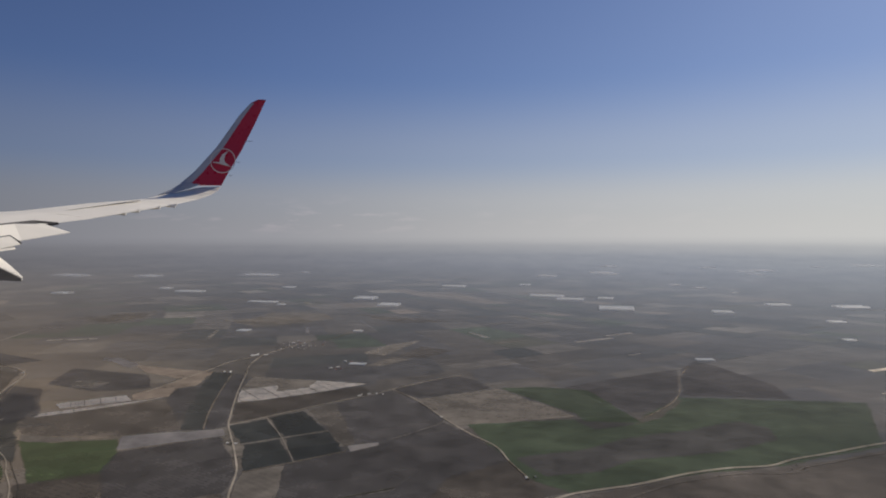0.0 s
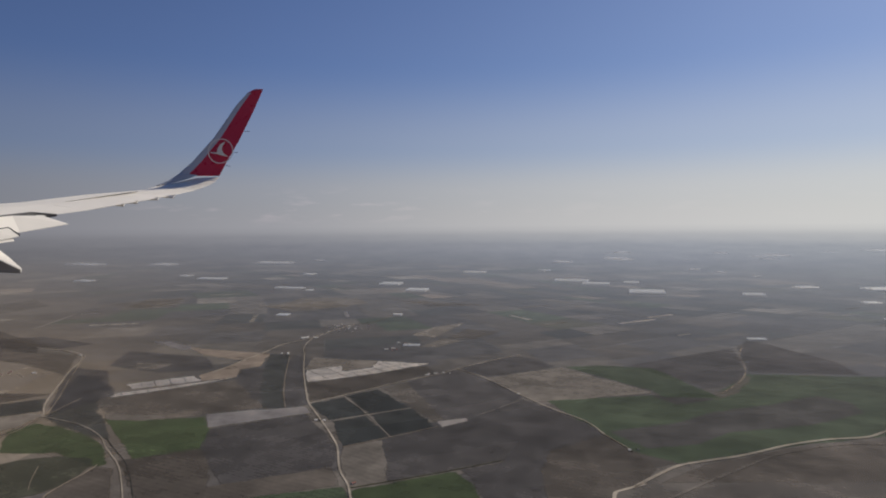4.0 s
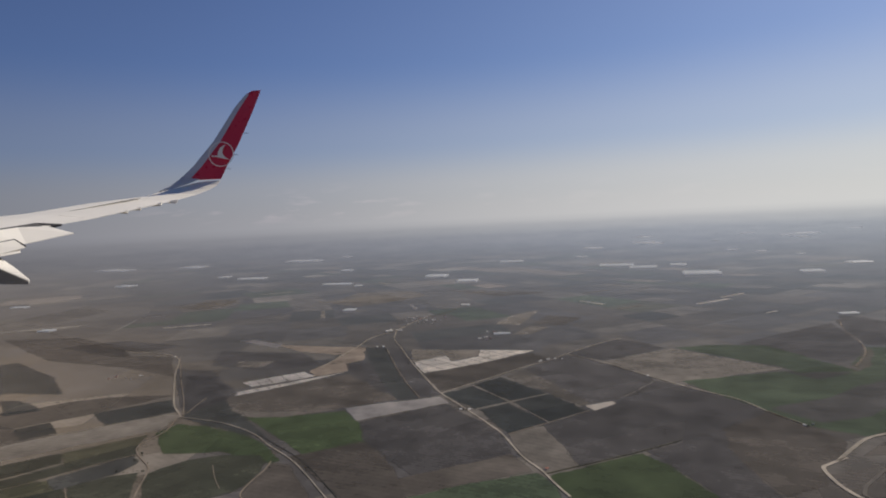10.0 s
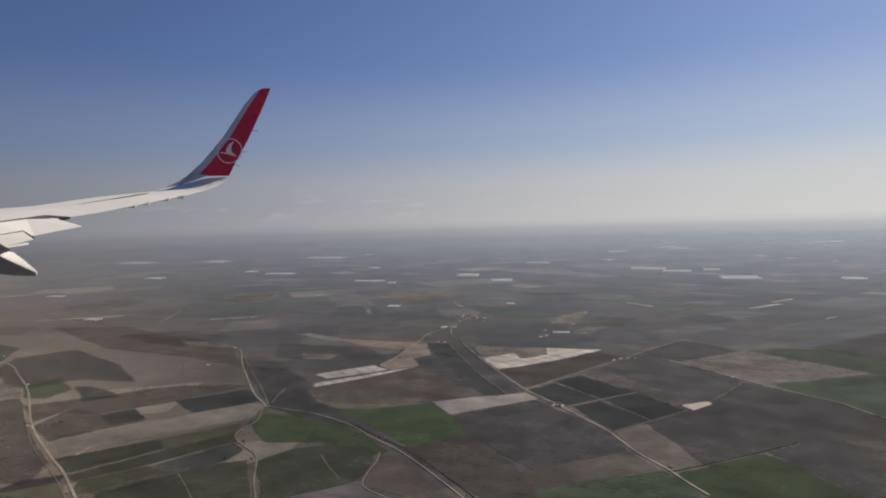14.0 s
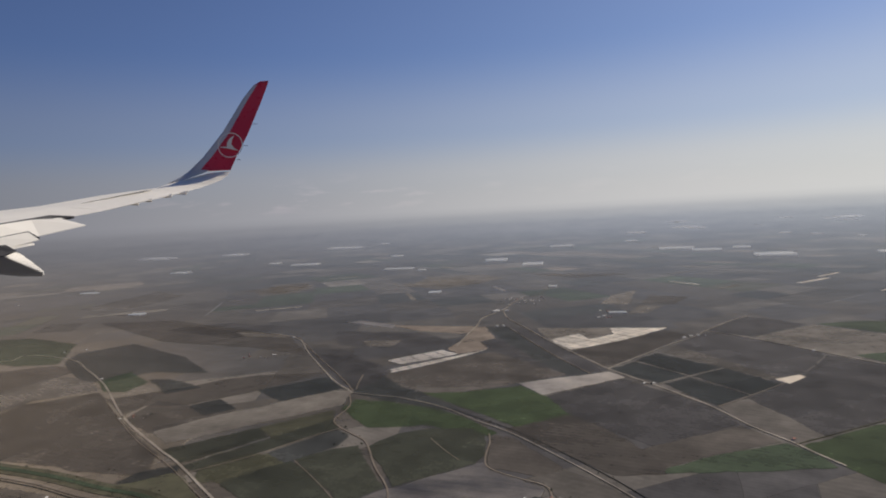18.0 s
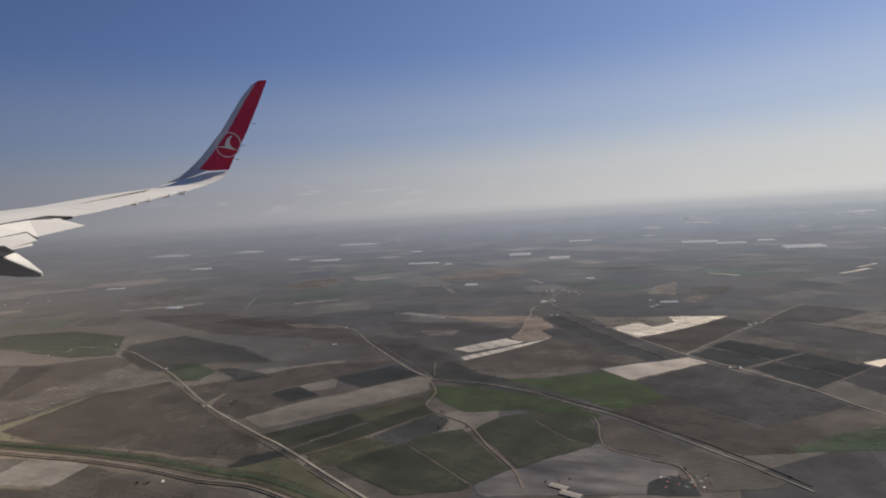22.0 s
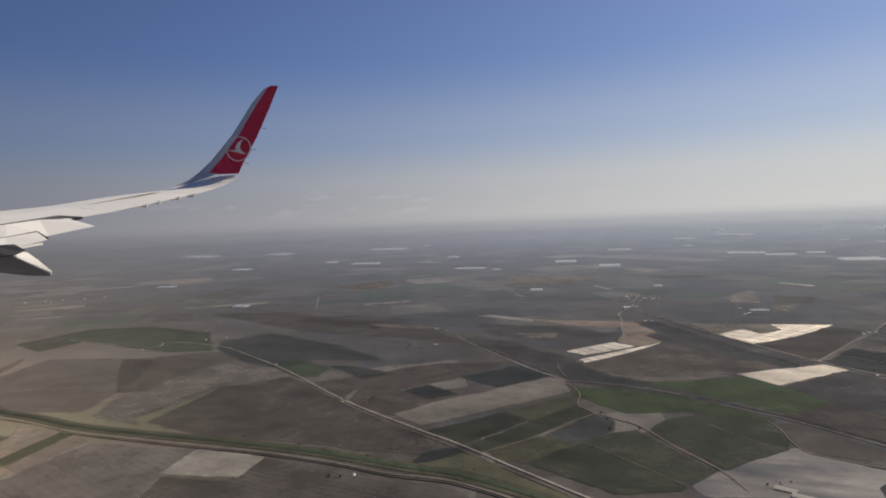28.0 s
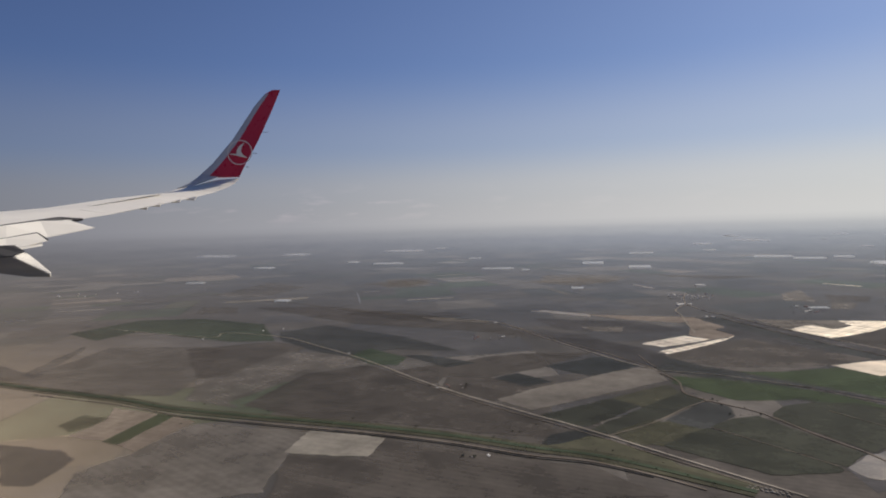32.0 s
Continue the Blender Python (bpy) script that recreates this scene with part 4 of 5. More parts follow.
HOUSES = [
    house("low white farmhouse with a red tiled roof", 0.15, 0.10, 0.055),
    house("white house with a pale sheet roof", 0.13, 0.10, 0.05, roof="roof_sheet"),
    house("grey-roofed farm shed with white walls", 0.20, 0.10, 0.045, roof="roof_grey", name="shed"),
    house("long farm shed with a pale sheet roof", 0.30, 0.11, 0.05, roof="roof_sheet", name="shed"),
]
HOUSES.append(house("long low barn with a pale beige sheet roof", 0.32, 0.12, 0.025, roof="roof_beige", name="barn", rise=0.22))
PLACED = set()


def settle(kind, x, y, turn, size=1.0):
    m = pose(x, y, 0.0, rz=turn) @ Matrix.Scale(size, 4)
    if kind not in PLACED:
        PLACED.add(kind)
        HOUSES[kind].matrix_world = m
    else:
        copy_thing(HOUSES[kind], m)


def hamlet(at, spread, count, turn, kinds=(0, 1, 2, 3), size=1.0, trees_too=0):
    done = []
    for _ in range(count * 6):
        if len(done) == count:
            break
        x, y = at[0] + draw.uniform(-1, 1) * spread[0], at[1] + draw.uniform(-1, 1) * spread[1]
        if all(math.hypot(x - a, y - b) > 0.30 * size for a, b in done):
            done.append((x, y))
            settle(draw.choice(kinds), x, y, turn + draw.choice((0, 90)) + draw.uniform(-8, 8), size)
    grove(at, spread, trees_too, 1.0)


# the village behind the hollow, and its outliers
hamlet((-11.44, 40.84), (1.5, 1.6), 26, 20, (1, 3, 1, 0), trees_too=12, size=0.8)
hamlet((-13.11, 37.38), (0.5, 0.3), 3, 25, (1, 3), 1.0)
settle(3, *(-8.8, 47), 10, 2.0)
settle(3, *(-13.39, 36.99), 25, 1.8)
hamlet((-7.67, 33.69), (0.5, 0.3), 4, 20, size=0.9, trees_too=6)
hamlet((-7.02, 35.31), (0.4, 0.3), 3, 0, size=1.3, trees_too=2)
# farm by the grey fallow, with its long barn
hamlet((-13.06, 12.95), (0.5, 0.28), 15, 35, (0, 2, 0, 1), 0.5, trees_too=0)
grove((-12.94, 13.09), (0.35, 0.2), 18, 0.5)
hamlet((-12.71, 12.56), (0.25, 0.15), 4, 35, (0, 2), 0.5, trees_too=0)
settle(4, *(-15.75, 12.91), -35, 1.25)
settle(4, *(-15.55, 12.54), -35, 1.1)
grove((-15.86, 13.18), (0.2, 0.08), 8, 0.6)
# farms along the main road and the embankment
hamlet((-26.28, 19.76), (0.45, 0.22), 5, 20, (0, 2, 1), 0.65, trees_too=9)
hamlet((-25.26, 13.86), (0.22, 0.10), 2, 20, (2, 3), 0.55, trees_too=5)
hamlet((-24.78, 27.93), (0.9, 0.5), 7, 15, (2, 0, 3), 0.75, trees_too=6)
settle(1, *(-30.84, 24.96), 20, 0.8)
hamlet((-36.22, 30.79), (0.5, 0.5), 2, 20, (3, 1), 0.8, trees_too=3)
settle(1, *(-38.96, 28.71), 20, 0.8)
hamlet((-59.01, 50.26), (3.2, 1.6), 9, 10, (1, 3), 0.9, trees_too=4)
# huts by the dark orchards, the tracks and the bank
hamlet((-8.53, 21.16), (0.25, 0.12), 2, 20, (1, 0), 0.9, trees_too=3)
hamlet((-4.48, 28.21), (0.45, 0.18), 3, 10, (3, 1), 0.7, trees_too=3)
settle(1, *(-1.11, 24.71), 15, 0.8)
hamlet((1.9, 18.54), (0.2, 0.1), 2, 30, (1, 2), 0.9, trees_too=3)
settle(0, *(-6.34, 15.95), 40, 0.9)
settle(1, *(-24.54, 32), 10, 0.9)
hamlet((-5.02, 28), (0.4, 0.12), 2, 10, (3, 1), 0.7)
hamlet((-13.37, 32.39), (0.3, 0.15), 2, 20, (1, 3), 1.1)

def heaps(a, b, count):
    """Loose pale heaps in two rows beside the road."""
    bm = bmesh.new()
    bmesh.ops.create_icosphere(bm, subdivisions=2, radius=1.0)
    for v in bm.verts:
        v.co = Vector((v.co.x * 0.05, v.co.y * 0.03, max(0.0, v.co.z) * 0.022)) * (0.85 + 0.3 * noise.random())
    me = bpy.data.meshes.new("heap")
    bm.to_mesh(me)
    bm.free()
    me.materials.append(M["pale_crop"])
    a, b = Vector(a), Vector(b)
    side = Vector((a.y - b.y, b.x - a.x)).normalized()
    for k in range(count):
        p = a.lerp(b, (k + draw.uniform(-0.3, 0.3)) / count) + side * (0.05 if k % 2 else -0.05) * draw.uniform(0.5, 1.5)
        ob = tagged(new("heap", me), "low pale heap lying beside the road", "heap", "heaps beside the road")
        ob.matrix_world = pose(p.x, p.y, 0.018, rz=draw.uniform(0, 180)) @ Matrix.Scale(draw.uniform(0.6, 1.2), 4)


heaps((-20.01, 12.26), (-19.31, 11.87), 18)
# greenhouses, white specks all over the far plain: place, length, depth and turn of each block
BLOCKS = (
    ((-12.3, 71.6), 2.39, 2.34, -11), ((-8.6, 64.9), 2.14, 1.92, -10), ((-2.1, 89.6), 3.34, 1.83, -12), ((8.7, 92.4), 1.67, 1.67, -16),
    ((9.8, 75.1), 4.05, 1.97, -18), ((12, 71.2), 3.07, 1.79, -16), ((16.4, 72.3), 1.79, 1.79, -17), ((15.1, 61.7), 3.39, 2.76, -13),
    ((24.8, 59.5), 1.75, 1.75, -12), ((34.7, 149), 3.21, 3.21, -38), ((27.2, 118.3), 3.63, 3.28, -29), ((14.6, 112.3), 3.1, 2.91, -24),
    ((31.5, 92.8), 1.52, 1.52, -21), ((35, 80.5), 0.94, 0.94, -20), ((55.5, 141.4), 2.9, 2.9, -35), ((57.2, 126.9), 2.5, 2.5, -34),
    ((82.1, 144.8), 2.47, 2.47, -39), ((-8.7, 47), 0.66, 0.66, -6), ((-6.5, 34.9), 0.97, 0.42, -4), ((-39.8, 43), 1.0, 0.8, -7),
    ((-17.9, 47.1), 0.91, 0.91, -8), ((-76.3, 112.1), 7.52, 3.39, -24), ((-54, 77.6), 2.38, 1.61, -19), ((-60.2, 110.7), 4.26, 3.14, -21),
    ((-43.7, 85.1), 1.4, 1.4, -12), ((-37.9, 80.3), 3.78, 1.58, -9), ((-40.3, 114.4), 6.95, 3.12, -18), ((-33.8, 123.2), 1.77, 1.77, -22),
    ((-23.5, 67.8), 3.42, 1.08, -13), ((-26.3, 87.2), 1.53, 1.53, -16), ((-20.6, 65.3), 0.78, 0.78, -12),
    ((39.5, 119.1), 1.2, 1.2, -65), ((33.2, 87.6), 1.38, 1.38, -49), ((55, 117.7), 2.64, 2.64, -67), ((32.8, 147), 3.19, 3.19, -74),
    ((-54.1, 58.8), 1.7, 0.8, -6), ((26.8, 122.4), 4.47, 3.3, -14), ((62, 129), 4.07, 3.94, 1), ((96.5, 149.7), 4.99, 4.99, -1),
    ((39.8, 64.1), 2.76, 2.07, 1), ((33.4, 66.2), 2.12, 1.57, 2), ((31.9, 53.3), 1.2, 1.07, 1), ((27.3, 44.1), 0.71, 0.71, 1),
    ((14.3, 36.8), 1.01, 0.47, 0),
)
for place, length, depth, turn in BLOCKS:
    if math.hypot(place[0] + 12, place[1]) > 90 and place[0] + 12 < -0.58 * place[1]:
        continue
    bays = max(2, min(7, round(depth / 0.3))) if math.hypot(place[0] + 12, place[1]) < 50 else 2
    greenhouse("distant white film-covered greenhouse block", length, bays, depth / bays, place, turn)

# trees and scrub
tree_row([(-42.76, 20.63), (-40.9, 19.91), (-38.46, 19.06), (-36.71, 18.45), (-34.74, 17.57), (-32.7, 16.96), (-30.85, 16.47), (-28.47, 15.86), (-25.97, 15.06), (-23.92, 14.2), (-22.68, 13.76), (-21.61, 13.1), (-20.68, 12.43)], 0.26, 0.10, 0.4, 0.03)
tree_row([(-42.76, 20.87), (-40.9, 20.15), (-38.46, 19.3), (-36.71, 18.69), (-34.74, 17.81), (-32.7, 17.2), (-30.85, 16.71), (-28.47, 16.1), (-25.97, 15.3), (-23.92, 14.44), (-22.68, 14), (-21.61, 13.34), (-20.68, 12.67)], 0.58, 0.12, 0.7, 0.06)
tree_row([(-15.15, 19.12), (-14.5, 18.35), (-13.33, 17.03), (-12.07, 15.14), (-11.27, 13.79), (-10.65, 12.56)], 0.26, 0.035, 0.5)
tree_row([(-13.24, 16.62), (-12.2, 15.19), (-11.37, 13.89), (-10.7, 12.72)], 0.36, 0.03, 0.5)
tree_row([(-12.89, 34.74), (-12.16, 31.86), (-11.27, 28.59), (-10.72, 26.74)], 0.36, 0.1, 0.9)
tree_row([(-12.71, 35.08), (-11.55, 29.81), (-10.87, 26.94)], 0.41, 0.12, 0.8)
tree_row([(-18.64, 18.03), (-18.31, 17.36), (-17.83, 16.85)], 0.15, 0.07, 0.8)
tree_row([(-19.17, 23.65), (-19.12, 21.71), (-19.1, 19.16), (-18.56, 17.68)], 0.41, 0.06, 0.6)
tree_row([(-17.18, 15.12), (-16.69, 13.94), (-16.52, 13.07)], 0.49, 0.05, 0.5)
tree_row([(-22.06, 14.97), (-20.78, 15.89), (-19.62, 17.04), (-18.75, 17.8)], 0.36, 0.03, 0.4)
tree_row([(-35.2, 28.02), (-33.73, 26.77), (-30.79, 24.18), (-28.18, 21.17)], 0.74, 0.07, 0.5)
tree_row([(-24.03, 16.35), (-23.14, 15.16), (-22.41, 14.64)], 0.33, 0.12, 0.6)
tree_row([(0.97, 15.87), (1.61, 16.19), (2.15, 16.76)], 0.30, 0.06, 0.6)
grove((-18.25, 16.59), (0.25, 0.12), 12, 0.7)
grove((-24.08, 15.54), (0.5, 0.2), 12, 0.6)
grove((-12.17, 38.95), (0.9, 0.7), 16, 1.1)
grove((10.77, 19.58), (0.25, 0.15), 7, 0.7)
grove((-26.51, 19.75), (0.25, 0.12), 5, 0.6)

# ---- the wing ----
wing = tagged(new("aircraft_wing"), "white airliner wing with lowered flaps and a red winglet", "aircraft wing")
wing.location, wing.scale = (-12.6, 0.25, 6.75), (260, 260, 260)
wing.rotation_euler = [radians(a) for a in (0.574, -0.582, 0.401)]
SHAPE = [(0.0, 0.0), (0.03, 0.35), (0.12, 0.75), (0.35, 1.0), (0.6, 0.78), (0.82, 0.38), (1.0, 0.03)]


def loft(name, stations, mat, parent, label="", cut=(0.0, 1.0), lift=Vector((0, 0, 1))):
    """A skin over sections: leading edge, trailing edge, thickness above and below."""
    rows = []
    fr = [(u, h) for u, h in SHAPE if cut[0] <= u <= cut[1]]
    def height(u):
        return np.interp(u, [a for a, _ in SHAPE], [b for _, b in SHAPE])
    us = sorted({cut[0], cut[1], *(u for u, _ in fr)})
    for le, te, up, down in stations:
        le, te = Vector(le), Vector(te)
        top = [le.lerp(te, u) + lift * (up * height(u)) for u in us]
        bottom = [le.lerp(te, u) - lift * (down * height(u)) for u in reversed(us)]
        rows.append(top + bottom)
    n = len(rows[0])
    verts = [v for r in rows for v in r]
    faces = [(j * n + i, j * n + (i + 1) % n, (j + 1) * n + (i + 1) % n, (j + 1) * n + i) for j in range(len(rows) - 1) for i in range(n)]
    faces += [tuple(range(n - 1, -1, -1)), tuple(range((len(rows) - 1) * n, len(rows) * n))]
    me = mesh_of(name, verts, faces, mat)
    bm = bmesh.new()
    bm.from_mesh(me)
    bmesh.ops.recalc_face_normals(bm, faces=bm.faces)
    bm.to_mesh(me)
    bm.free()
    return part(name, me, parent, label)


MAIN = [
    ((-11.926, 9, 0.127), (-8.448, 9, 0.068), 0.15, 0.12),
    ((-10.685, 11, 0.236), (-7.89, 11, 0.199), 0.19, 0.10),
    ((-10.048, 12.2, 0.322), (-7.564, 12, 0.329), 0.19, 0.08),
    ((-9.544, 13, 0.4), (-7.348, 13, 0.481), 0.18, 0.07),
    ((-8.905, 14.4, 0.663), (-7.037, 14.4, 0.7), 0.14, 0.05),
    ((-8.377, 15.3, 0.844), (-6.83, 15.3, 0.879), 0.09, 0.04),
    ((-8.064, 15.6, 0.995), (-6.602, 15.6, 1.007), 0.05, 0.03),
    ((-7.692, 15.8, 1.084), (-6.492, 15.8, 1.128), 0.04, 0.03),
    ((-7.204, 15.95, 1.211), (-6.45, 15.95, 1.253), 0.02, 0.02),
]
loft("wing_panel", MAIN, "white_paint", wing)
TIP = [
    ((-8.056, 15.68, 1.027), (-7.339, 15.72, 1.118), 0.03, 0.03),
    ((-7.761, 15.8, 1.179), (-6.734, 15.85, 1.251), 0.03, 0.03),
    ((-7.57, 15.92, 1.339), (-6.446, 15.95, 1.299), 0.04, 0.03),
]
loft("winglet_root", [(a, tuple(Vector(a).lerp(Vector(b), 0.5)), u, d) for a, b, u, d in TIP], "bare_metal", wing, "grey curved root of the winglet", lift=Vector((0.1, -0.7, 0.7)))
BLADE = [
    ((-7.619, 15.95, 1.313), (-6.459, 15.98, 1.286), 0.04, 0.03),
    ((-7.207, 16.05, 1.689), (-6.304, 16.1, 1.649), 0.04, 0.03),
    ((-6.664, 16.2, 2.339), (-5.998, 16.25, 2.239), 0.03, 0.03),
    ((-6.1, 16.45, 3.255), (-5.656, 16.5, 3.078), 0.025, 0.02),
    ((-5.823, 16.55, 3.592), (-5.441, 16.6, 3.605), 0.02, 0.02),
    ((-5.641, 16.6, 3.697), (-5.402, 16.6, 3.695), 0.01, 0.01),
]
winglet = loft("winglet", BLADE, "red_paint", wing, "red winglet blade", (0.28, 1.0), Vector((0, -1, 0.15)))
loft("leading_edge", BLADE[:5], "bare_metal", wing, "bare metal leading edge", (0.0, 0.28), Vector((0, -1, 0.15)))
loft("winglet_cap", BLADE[4:], "red_paint", wing, "rounded red cap of the winglet", (0.0, 0.29), Vector((0, -1, 0.15)))


def slab(name, points, thick, mat, parent, label="", way=Vector((0, 0.25, -1))):
    pts = [Vector(q) for q in points]
    n = len(pts)
    verts = pts + [q + way * thick for q in pts]
    faces = [tuple(range(n)), tuple(range(2 * n - 1, n - 1, -1))] + [(i, n + i, n + (i + 1) % n, (i + 1) % n) for i in range(n)]
    return part(name, mesh_of(name, verts, faces, mat), parent, label)


# dark strip stands in for shade in the gap above the flap
slab("flap_cove", [(-8.536, 9.62, 0.111), (-8.288, 10.05, 0.177), (-8.098, 11.1, 0.295), (-7.69, 11.22, 0.247), (-7.883, 11.1, 0.196), (-8.212, 9.95, 0.117), (-8.435, 9.5, 0.063)], 0.04, "seal_and_shade", wing, "dark strip for the shaded gap above the flap")


def ribbon(name, lead, trail, thick, mat, parent, label=""):
    """A plate between two edges, with thickness, its rear edge thin."""
    lead, trail = [Vector(q) for q in lead], [Vector(q) for q in trail]
    n = len(lead)
    down = Vector((0.1, 0.2, -1)) * thick
    verts = lead + trail + [q + down for q in lead] + [q + down * 0.2 for q in trail]
    faces = []
    for i in range(n - 1):
        faces += [(i, i + 1, n + i + 1, n + i), (2 * n + i, 3 * n + i, 3 * n + i + 1, 2 * n + i + 1), (n + i, n + i + 1, 3 * n + i + 1, 3 * n + i), (i, 2 * n + i, 2 * n + i + 1, i + 1)]
    faces += [(0, n, 3 * n, 2 * n), (n - 1, 3 * n - 1, 4 * n - 1, 2 * n - 1)]
    return part(name, mesh_of(name, verts, faces, mat), parent, label)


ribbon("flap", [(-8.433, 9.5, 0.081), (-8.166, 9.9, 0.155), (-8.086, 10.6, 0.22), (-7.845, 11.05, 0.216)], [(-8.105, 9.1, -0.155), (-7.951, 9.6, -0.131), (-7.656, 10.2, -0.075), (-7.258, 10.9, 0.057)], 0.06, "white_paint", wing)
ribbon("aft_flap", [(-8.057, 9.05, -0.118), (-7.861, 9.5, -0.065), (-7.664, 9.95, -0.003)], [(-7.903, 8.85, -0.316), (-7.72, 9.3, -0.273), (-7.411, 9.85, -0.139)], 0.05, "white_paint", wing)
ribbon("flap_tab", [(-7.643, 9.45, -0.224), (-7.484, 9.8, -0.142)], [(-7.644, 9.42, -0.268), (-7.447, 9.78, -0.22)], 0.03, "white_paint", wing)
# another dark strip, painting the shade between the two flaps
slab("flap_shadow_gap", [(-8.117, 9.12, -0.101), (-7.909, 9.56, -0.056), (-7.7, 10, 0.016), (-7.473, 9.95, -0.112), (-7.478, 9.94, -0.141), (-7.681, 9.97, -0.018), (-7.888, 9.53, -0.084), (-8.102, 9.1, -0.128)], 0.01, "seal_and_shade", wing, "dark strip for the shaded gap between the flaps")


def fairing():
    """The flap track's fairing: a deep side with its shade painted on, a narrow top that catches the sun, a pointed
    tail.
    """
    inner = [(-8.208, 9.1, -0.221), (-7.542, 9.2, -0.358), (-7.276, 9.25, -0.505), (-6.998, 9.3, -0.664), (-7.004, 9.3, -0.718), (-7.343, 9.25, -0.676), (-7.676, 9.2, -0.615), (-8.243, 9.1, -0.509)]
    outer = [(-8.56, 9.5, -0.156), (-7.659, 9.62, -0.292), (-7.433, 9.62, -0.476), (-7.022, 9.36, -0.65), (-7.029, 9.36, -0.715), (-7.538, 9.5, -0.666), (-7.924, 9.5, -0.607), (-8.557, 9.45, -0.509)]
    n = len(inner)
    faces = [tuple(range(n)), tuple(range(2 * n - 1, n - 1, -1))] + [(i, n + i, n + (i + 1) % n, (i + 1) % n) for i in range(n)]
    me = mesh_of("fairing", inner + outer, faces, "white_paint")
    bm = bmesh.new()
    bm.from_mesh(me)
    bmesh.ops.recalc_face_normals(bm, faces=bm.faces)
    bmesh.ops.bevel(bm, geom=list(bm.edges), offset=0.006, segments=2, affect="EDGES")
    bm.to_mesh(me)
    bm.free()
    tail = part("flap_track_fairing", me, wing)
    inner = [Vector(q) for q in ((-8.172, 9.06, -0.22), (-7.511, 9.16, -0.365), (-7.239, 9.2, -0.52), (-6.98, 9.26, -0.678), (-6.985, 9.26, -0.724), (-7.306, 9.2, -0.699), (-7.638, 9.15, -0.638), (-8.211, 9.06, -0.542))]
    # thin plate that paints the shade onto the fairing's side
    slab("fairing_side", inner, 0.02, "fairing_shade", tail, "side of the fairing, painted dark as shade", Vector((0, 1, 0)))


fairing()
# dark plate added where the flap's shade falls on the fairing
slab("flap_well", [(-8.125, 9.12, -0.173), (-7.709, 9.3, -0.182), (-7.606, 9.35, -0.182), (-7.405, 9.3, -0.282), (-7.5, 9.15, -0.347), (-8.084, 9.05, -0.35)], 0.02, "seal_and_shade", wing, "dark plate for the shade under the flap")


def emblem():
    """A white ring and a bird-like shape on the winglet, standing proud of its skin."""
    c, e1, e2 = Vector((-6.418, 16.02, 1.954)), Vector((-6.086, 16.04, 1.918)) - Vector((-6.418, 16.02, 1.954)), Vector((-6.39, 16.1, 2.294)) - Vector((-6.418, 16.02, 1.954))
    n, verts, faces = 40, [], []
    for k in range(n):
        w = Vector((math.cos(2 * math.pi * k / n), math.sin(2 * math.pi * k / n)))
        verts += [c + e1 * w.x + e2 * w.y, c + (e1 * w.x + e2 * w.y) * 0.93]
    for k in range(n):
        a, b = 2 * k, 2 * ((k + 1) % n)
        faces.append((a, a + 1, b + 1, b))
    part("emblem_ring", mesh_of("emblem_ring", verts, faces, "white_paint"), winglet, "white ring")
    wing_shape = [(-0.30, -0.22), (-0.32, 0.18), (-0.12, 0.60), (0.33, 0.90), (0.12, 0.48), (0.10, 0.10), (0.32, -0.18), (0.78, -0.44), (0.25, -0.36)]
    body = [(-0.92, -0.17), (-0.30, -0.16), (0.25, -0.30), (0.78, -0.44), (0.25, -0.40), (-0.30, -0.29), (-0.92, -0.24)]
    for shape in (wing_shape, body):
        part("emblem_bird", mesh_of("emblem_bird", [c + e1 * (x * 0.86) + e2 * (y * 0.9) for x, y in shape], [tuple(range(len(shape)))], "white_paint"), winglet, "white bird-like shape")


emblem()


def rod(name, a, b, r, mat, parent, label=""):
    a, b = Vector(a), Vector(b)
    d = (b - a).normalized()
    u = d.cross(Vector((0, 0, 1))).normalized()
    w = d.cross(u)
    n = 6
    verts = [p + (u * math.cos(2 * math.pi * k / n) + w * math.sin(2 * math.pi * k / n)) * q for p, q in ((a, r), (b, r * 0.6)) for k in range(n)]
    faces = [(k, (k + 1) % n, n + (k + 1) % n, n + k) for k in range(n)] + [tuple(range(n)), tuple(range(2 * n - 1, n - 1, -1))]
    return part(name, mesh_of(name, verts, faces, mat), parent, label)


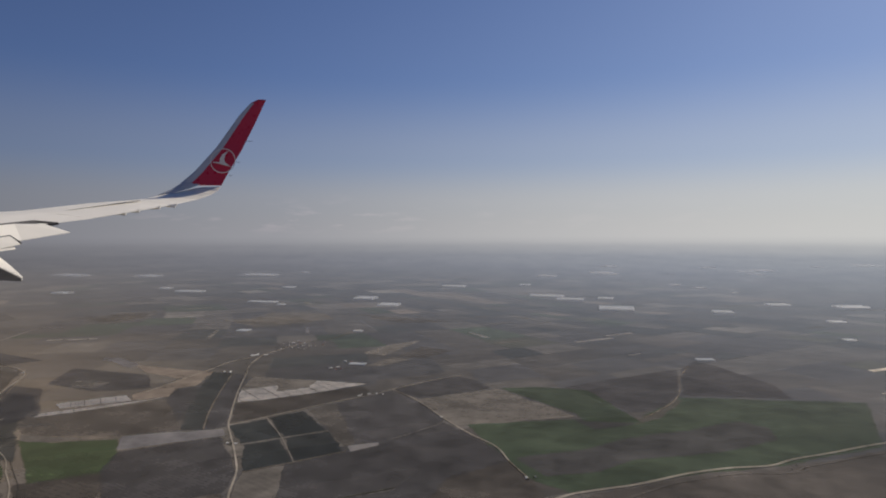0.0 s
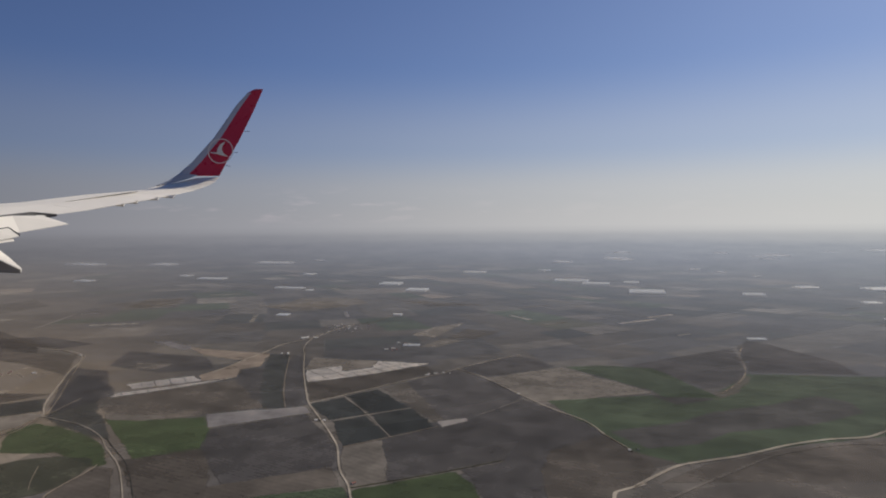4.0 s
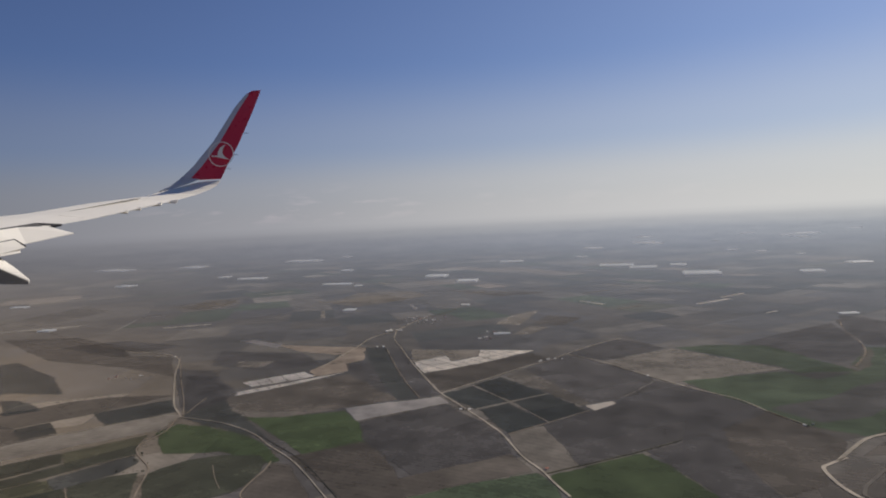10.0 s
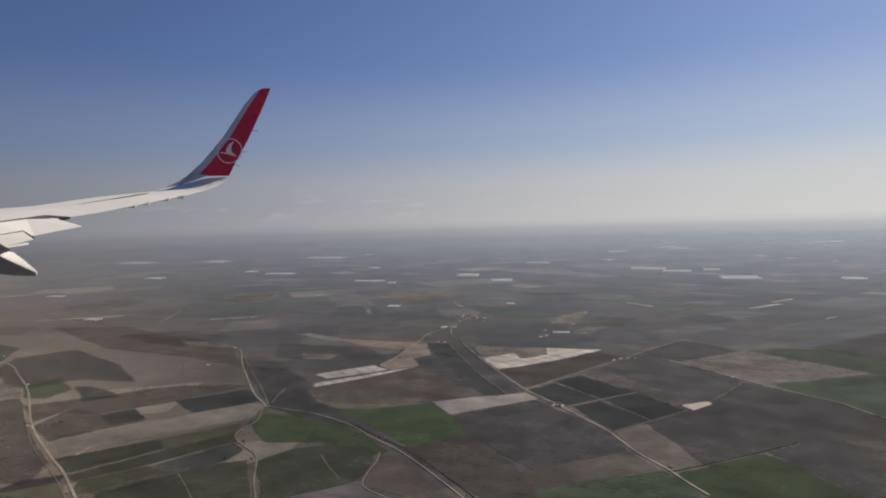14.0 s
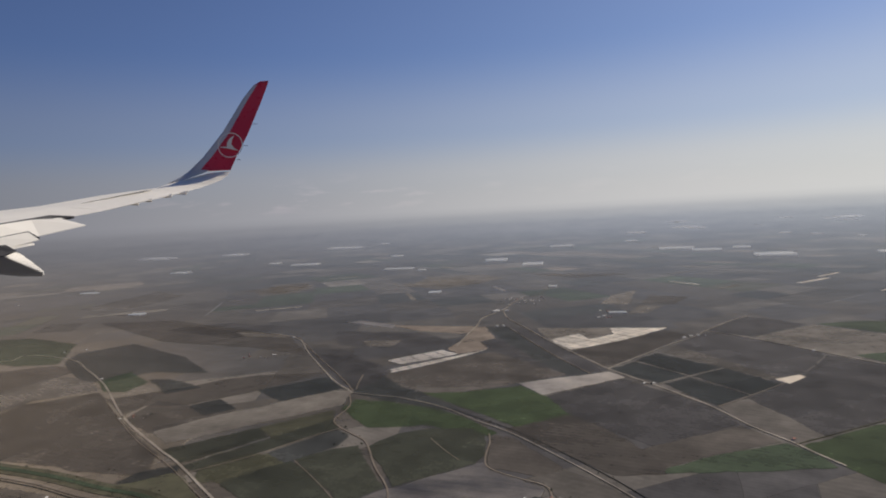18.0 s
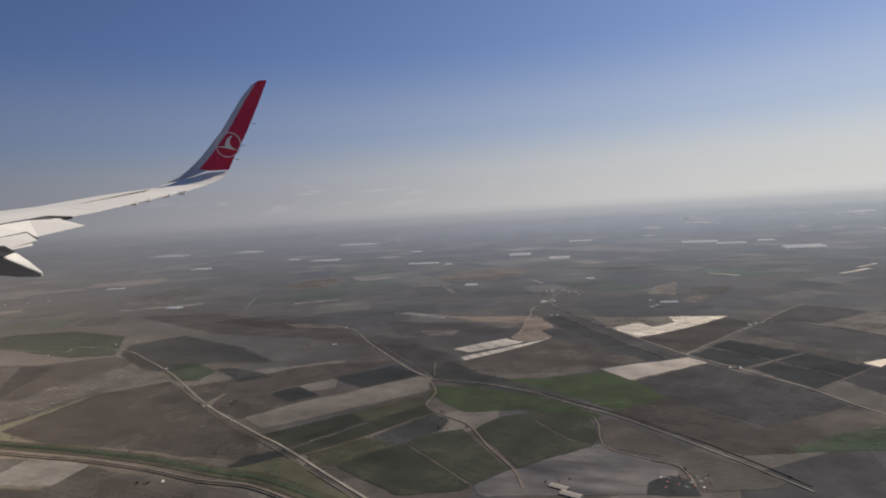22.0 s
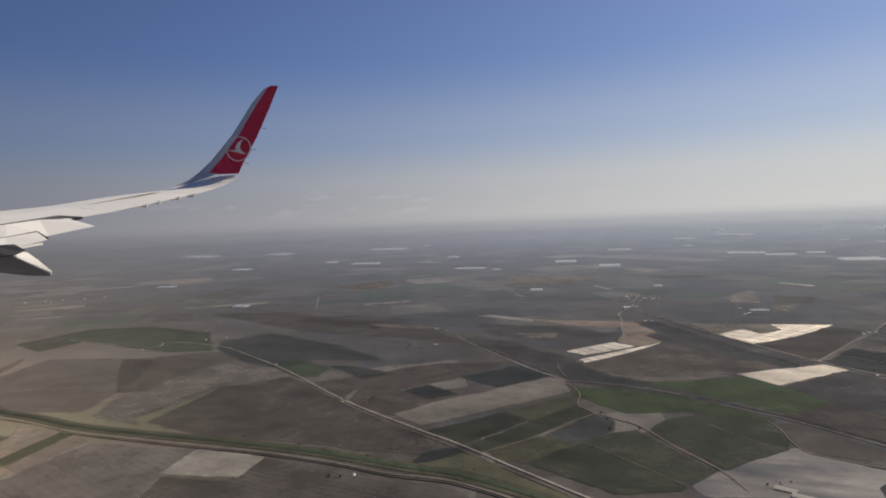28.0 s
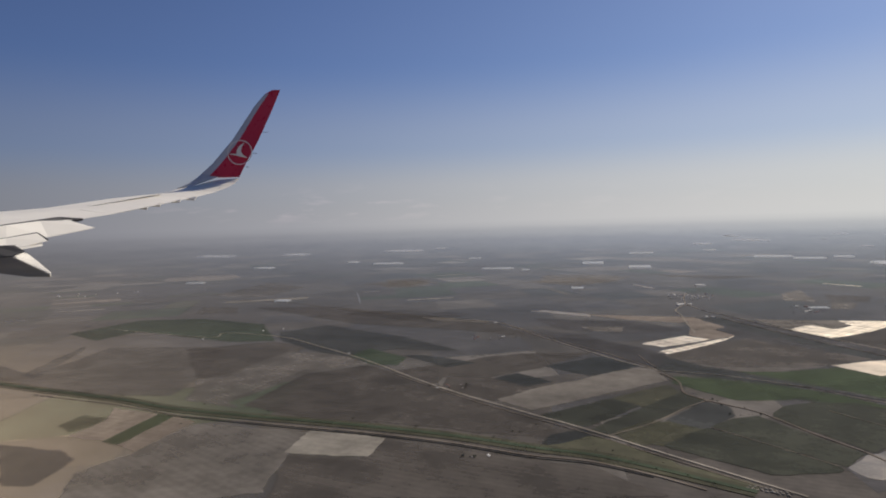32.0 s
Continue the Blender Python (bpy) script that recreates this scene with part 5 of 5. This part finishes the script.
for a, b in (((-5.867, 16.34, 2.516), (-5.725, 16.34, 2.507)), ((-6.123, 16.18, 1.934), (-5.998, 16.18, 1.926)), ((-6.303, 16.08, 1.571), (-6.195, 16.08, 1.549))):
    rod("static_wick", a, b, 0.008, "seal_and_shade", wing, "thin static discharge wick")
loft("aileron", [(a, b, u * 1.04, d * 1.04) for a, b, u, d in MAIN[2:5]], "white_paint", wing, "", (0.7, 1.0))
slab("hinge_gap", [(-7.505, 14.49, 0.772), (-7.245, 14.48, 0.728), (-6.988, 14.47, 0.67), (-7.013, 14.46, 0.658), (-7.299, 14.47, 0.717), (-7.529, 14.48, 0.76)], 0.01, "seal_and_shade", wing, "dark hinge gap")
slab("spoiler", [(-9.91, 11.2, 0.359), (-9.707, 11.8, 0.415), (-9.135, 12, 0.413), (-8.723, 11.6, 0.302), (-9.065, 11, 0.247), (-9.219, 10.4, 0.191)], 0.02, "white_paint", wing)
for corners in ([(-7.525, 12.9, 0.466), (-7.357, 12.95, 0.494), (-7.346, 12.9, 0.443)], [(-7.461, 13.3, 0.527), (-7.273, 13.35, 0.567), (-7.264, 13.3, 0.515)], [(-7.321, 13.9, 0.615), (-7.094, 13.95, 0.668), (-7.101, 13.9, 0.614)], [(-7.158, 14.3, 0.692), (-6.896, 14.35, 0.731), (-6.934, 14.3, 0.664)]):
    slab("hinge_fairing", corners, 0.03, "white_paint", wing)
ribbon("slat", [(-9.202, 12.1, 0.502), (-9.064, 12.6, 0.573), (-8.604, 13.6, 0.733), (-7.88, 14.47, 0.853)], [(-8.694, 11.8, 0.411), (-8.607, 12.3, 0.485), (-8.226, 13.2, 0.64), (-7.823, 14.4, 0.837)], 0.01, "white_paint", wing, "strip behind the leading edge")
slab("panel_line", [(-8.621, 11.7, 0.405), (-8.537, 12.2, 0.478), (-8.164, 13.1, 0.632), (-7.769, 14.3, 0.829), (-7.77, 14.3, 0.824), (-8.165, 13.1, 0.626), (-8.538, 12.2, 0.472), (-8.622, 11.7, 0.399)], 0.004, "seal_and_shade", wing, "dark panel line")
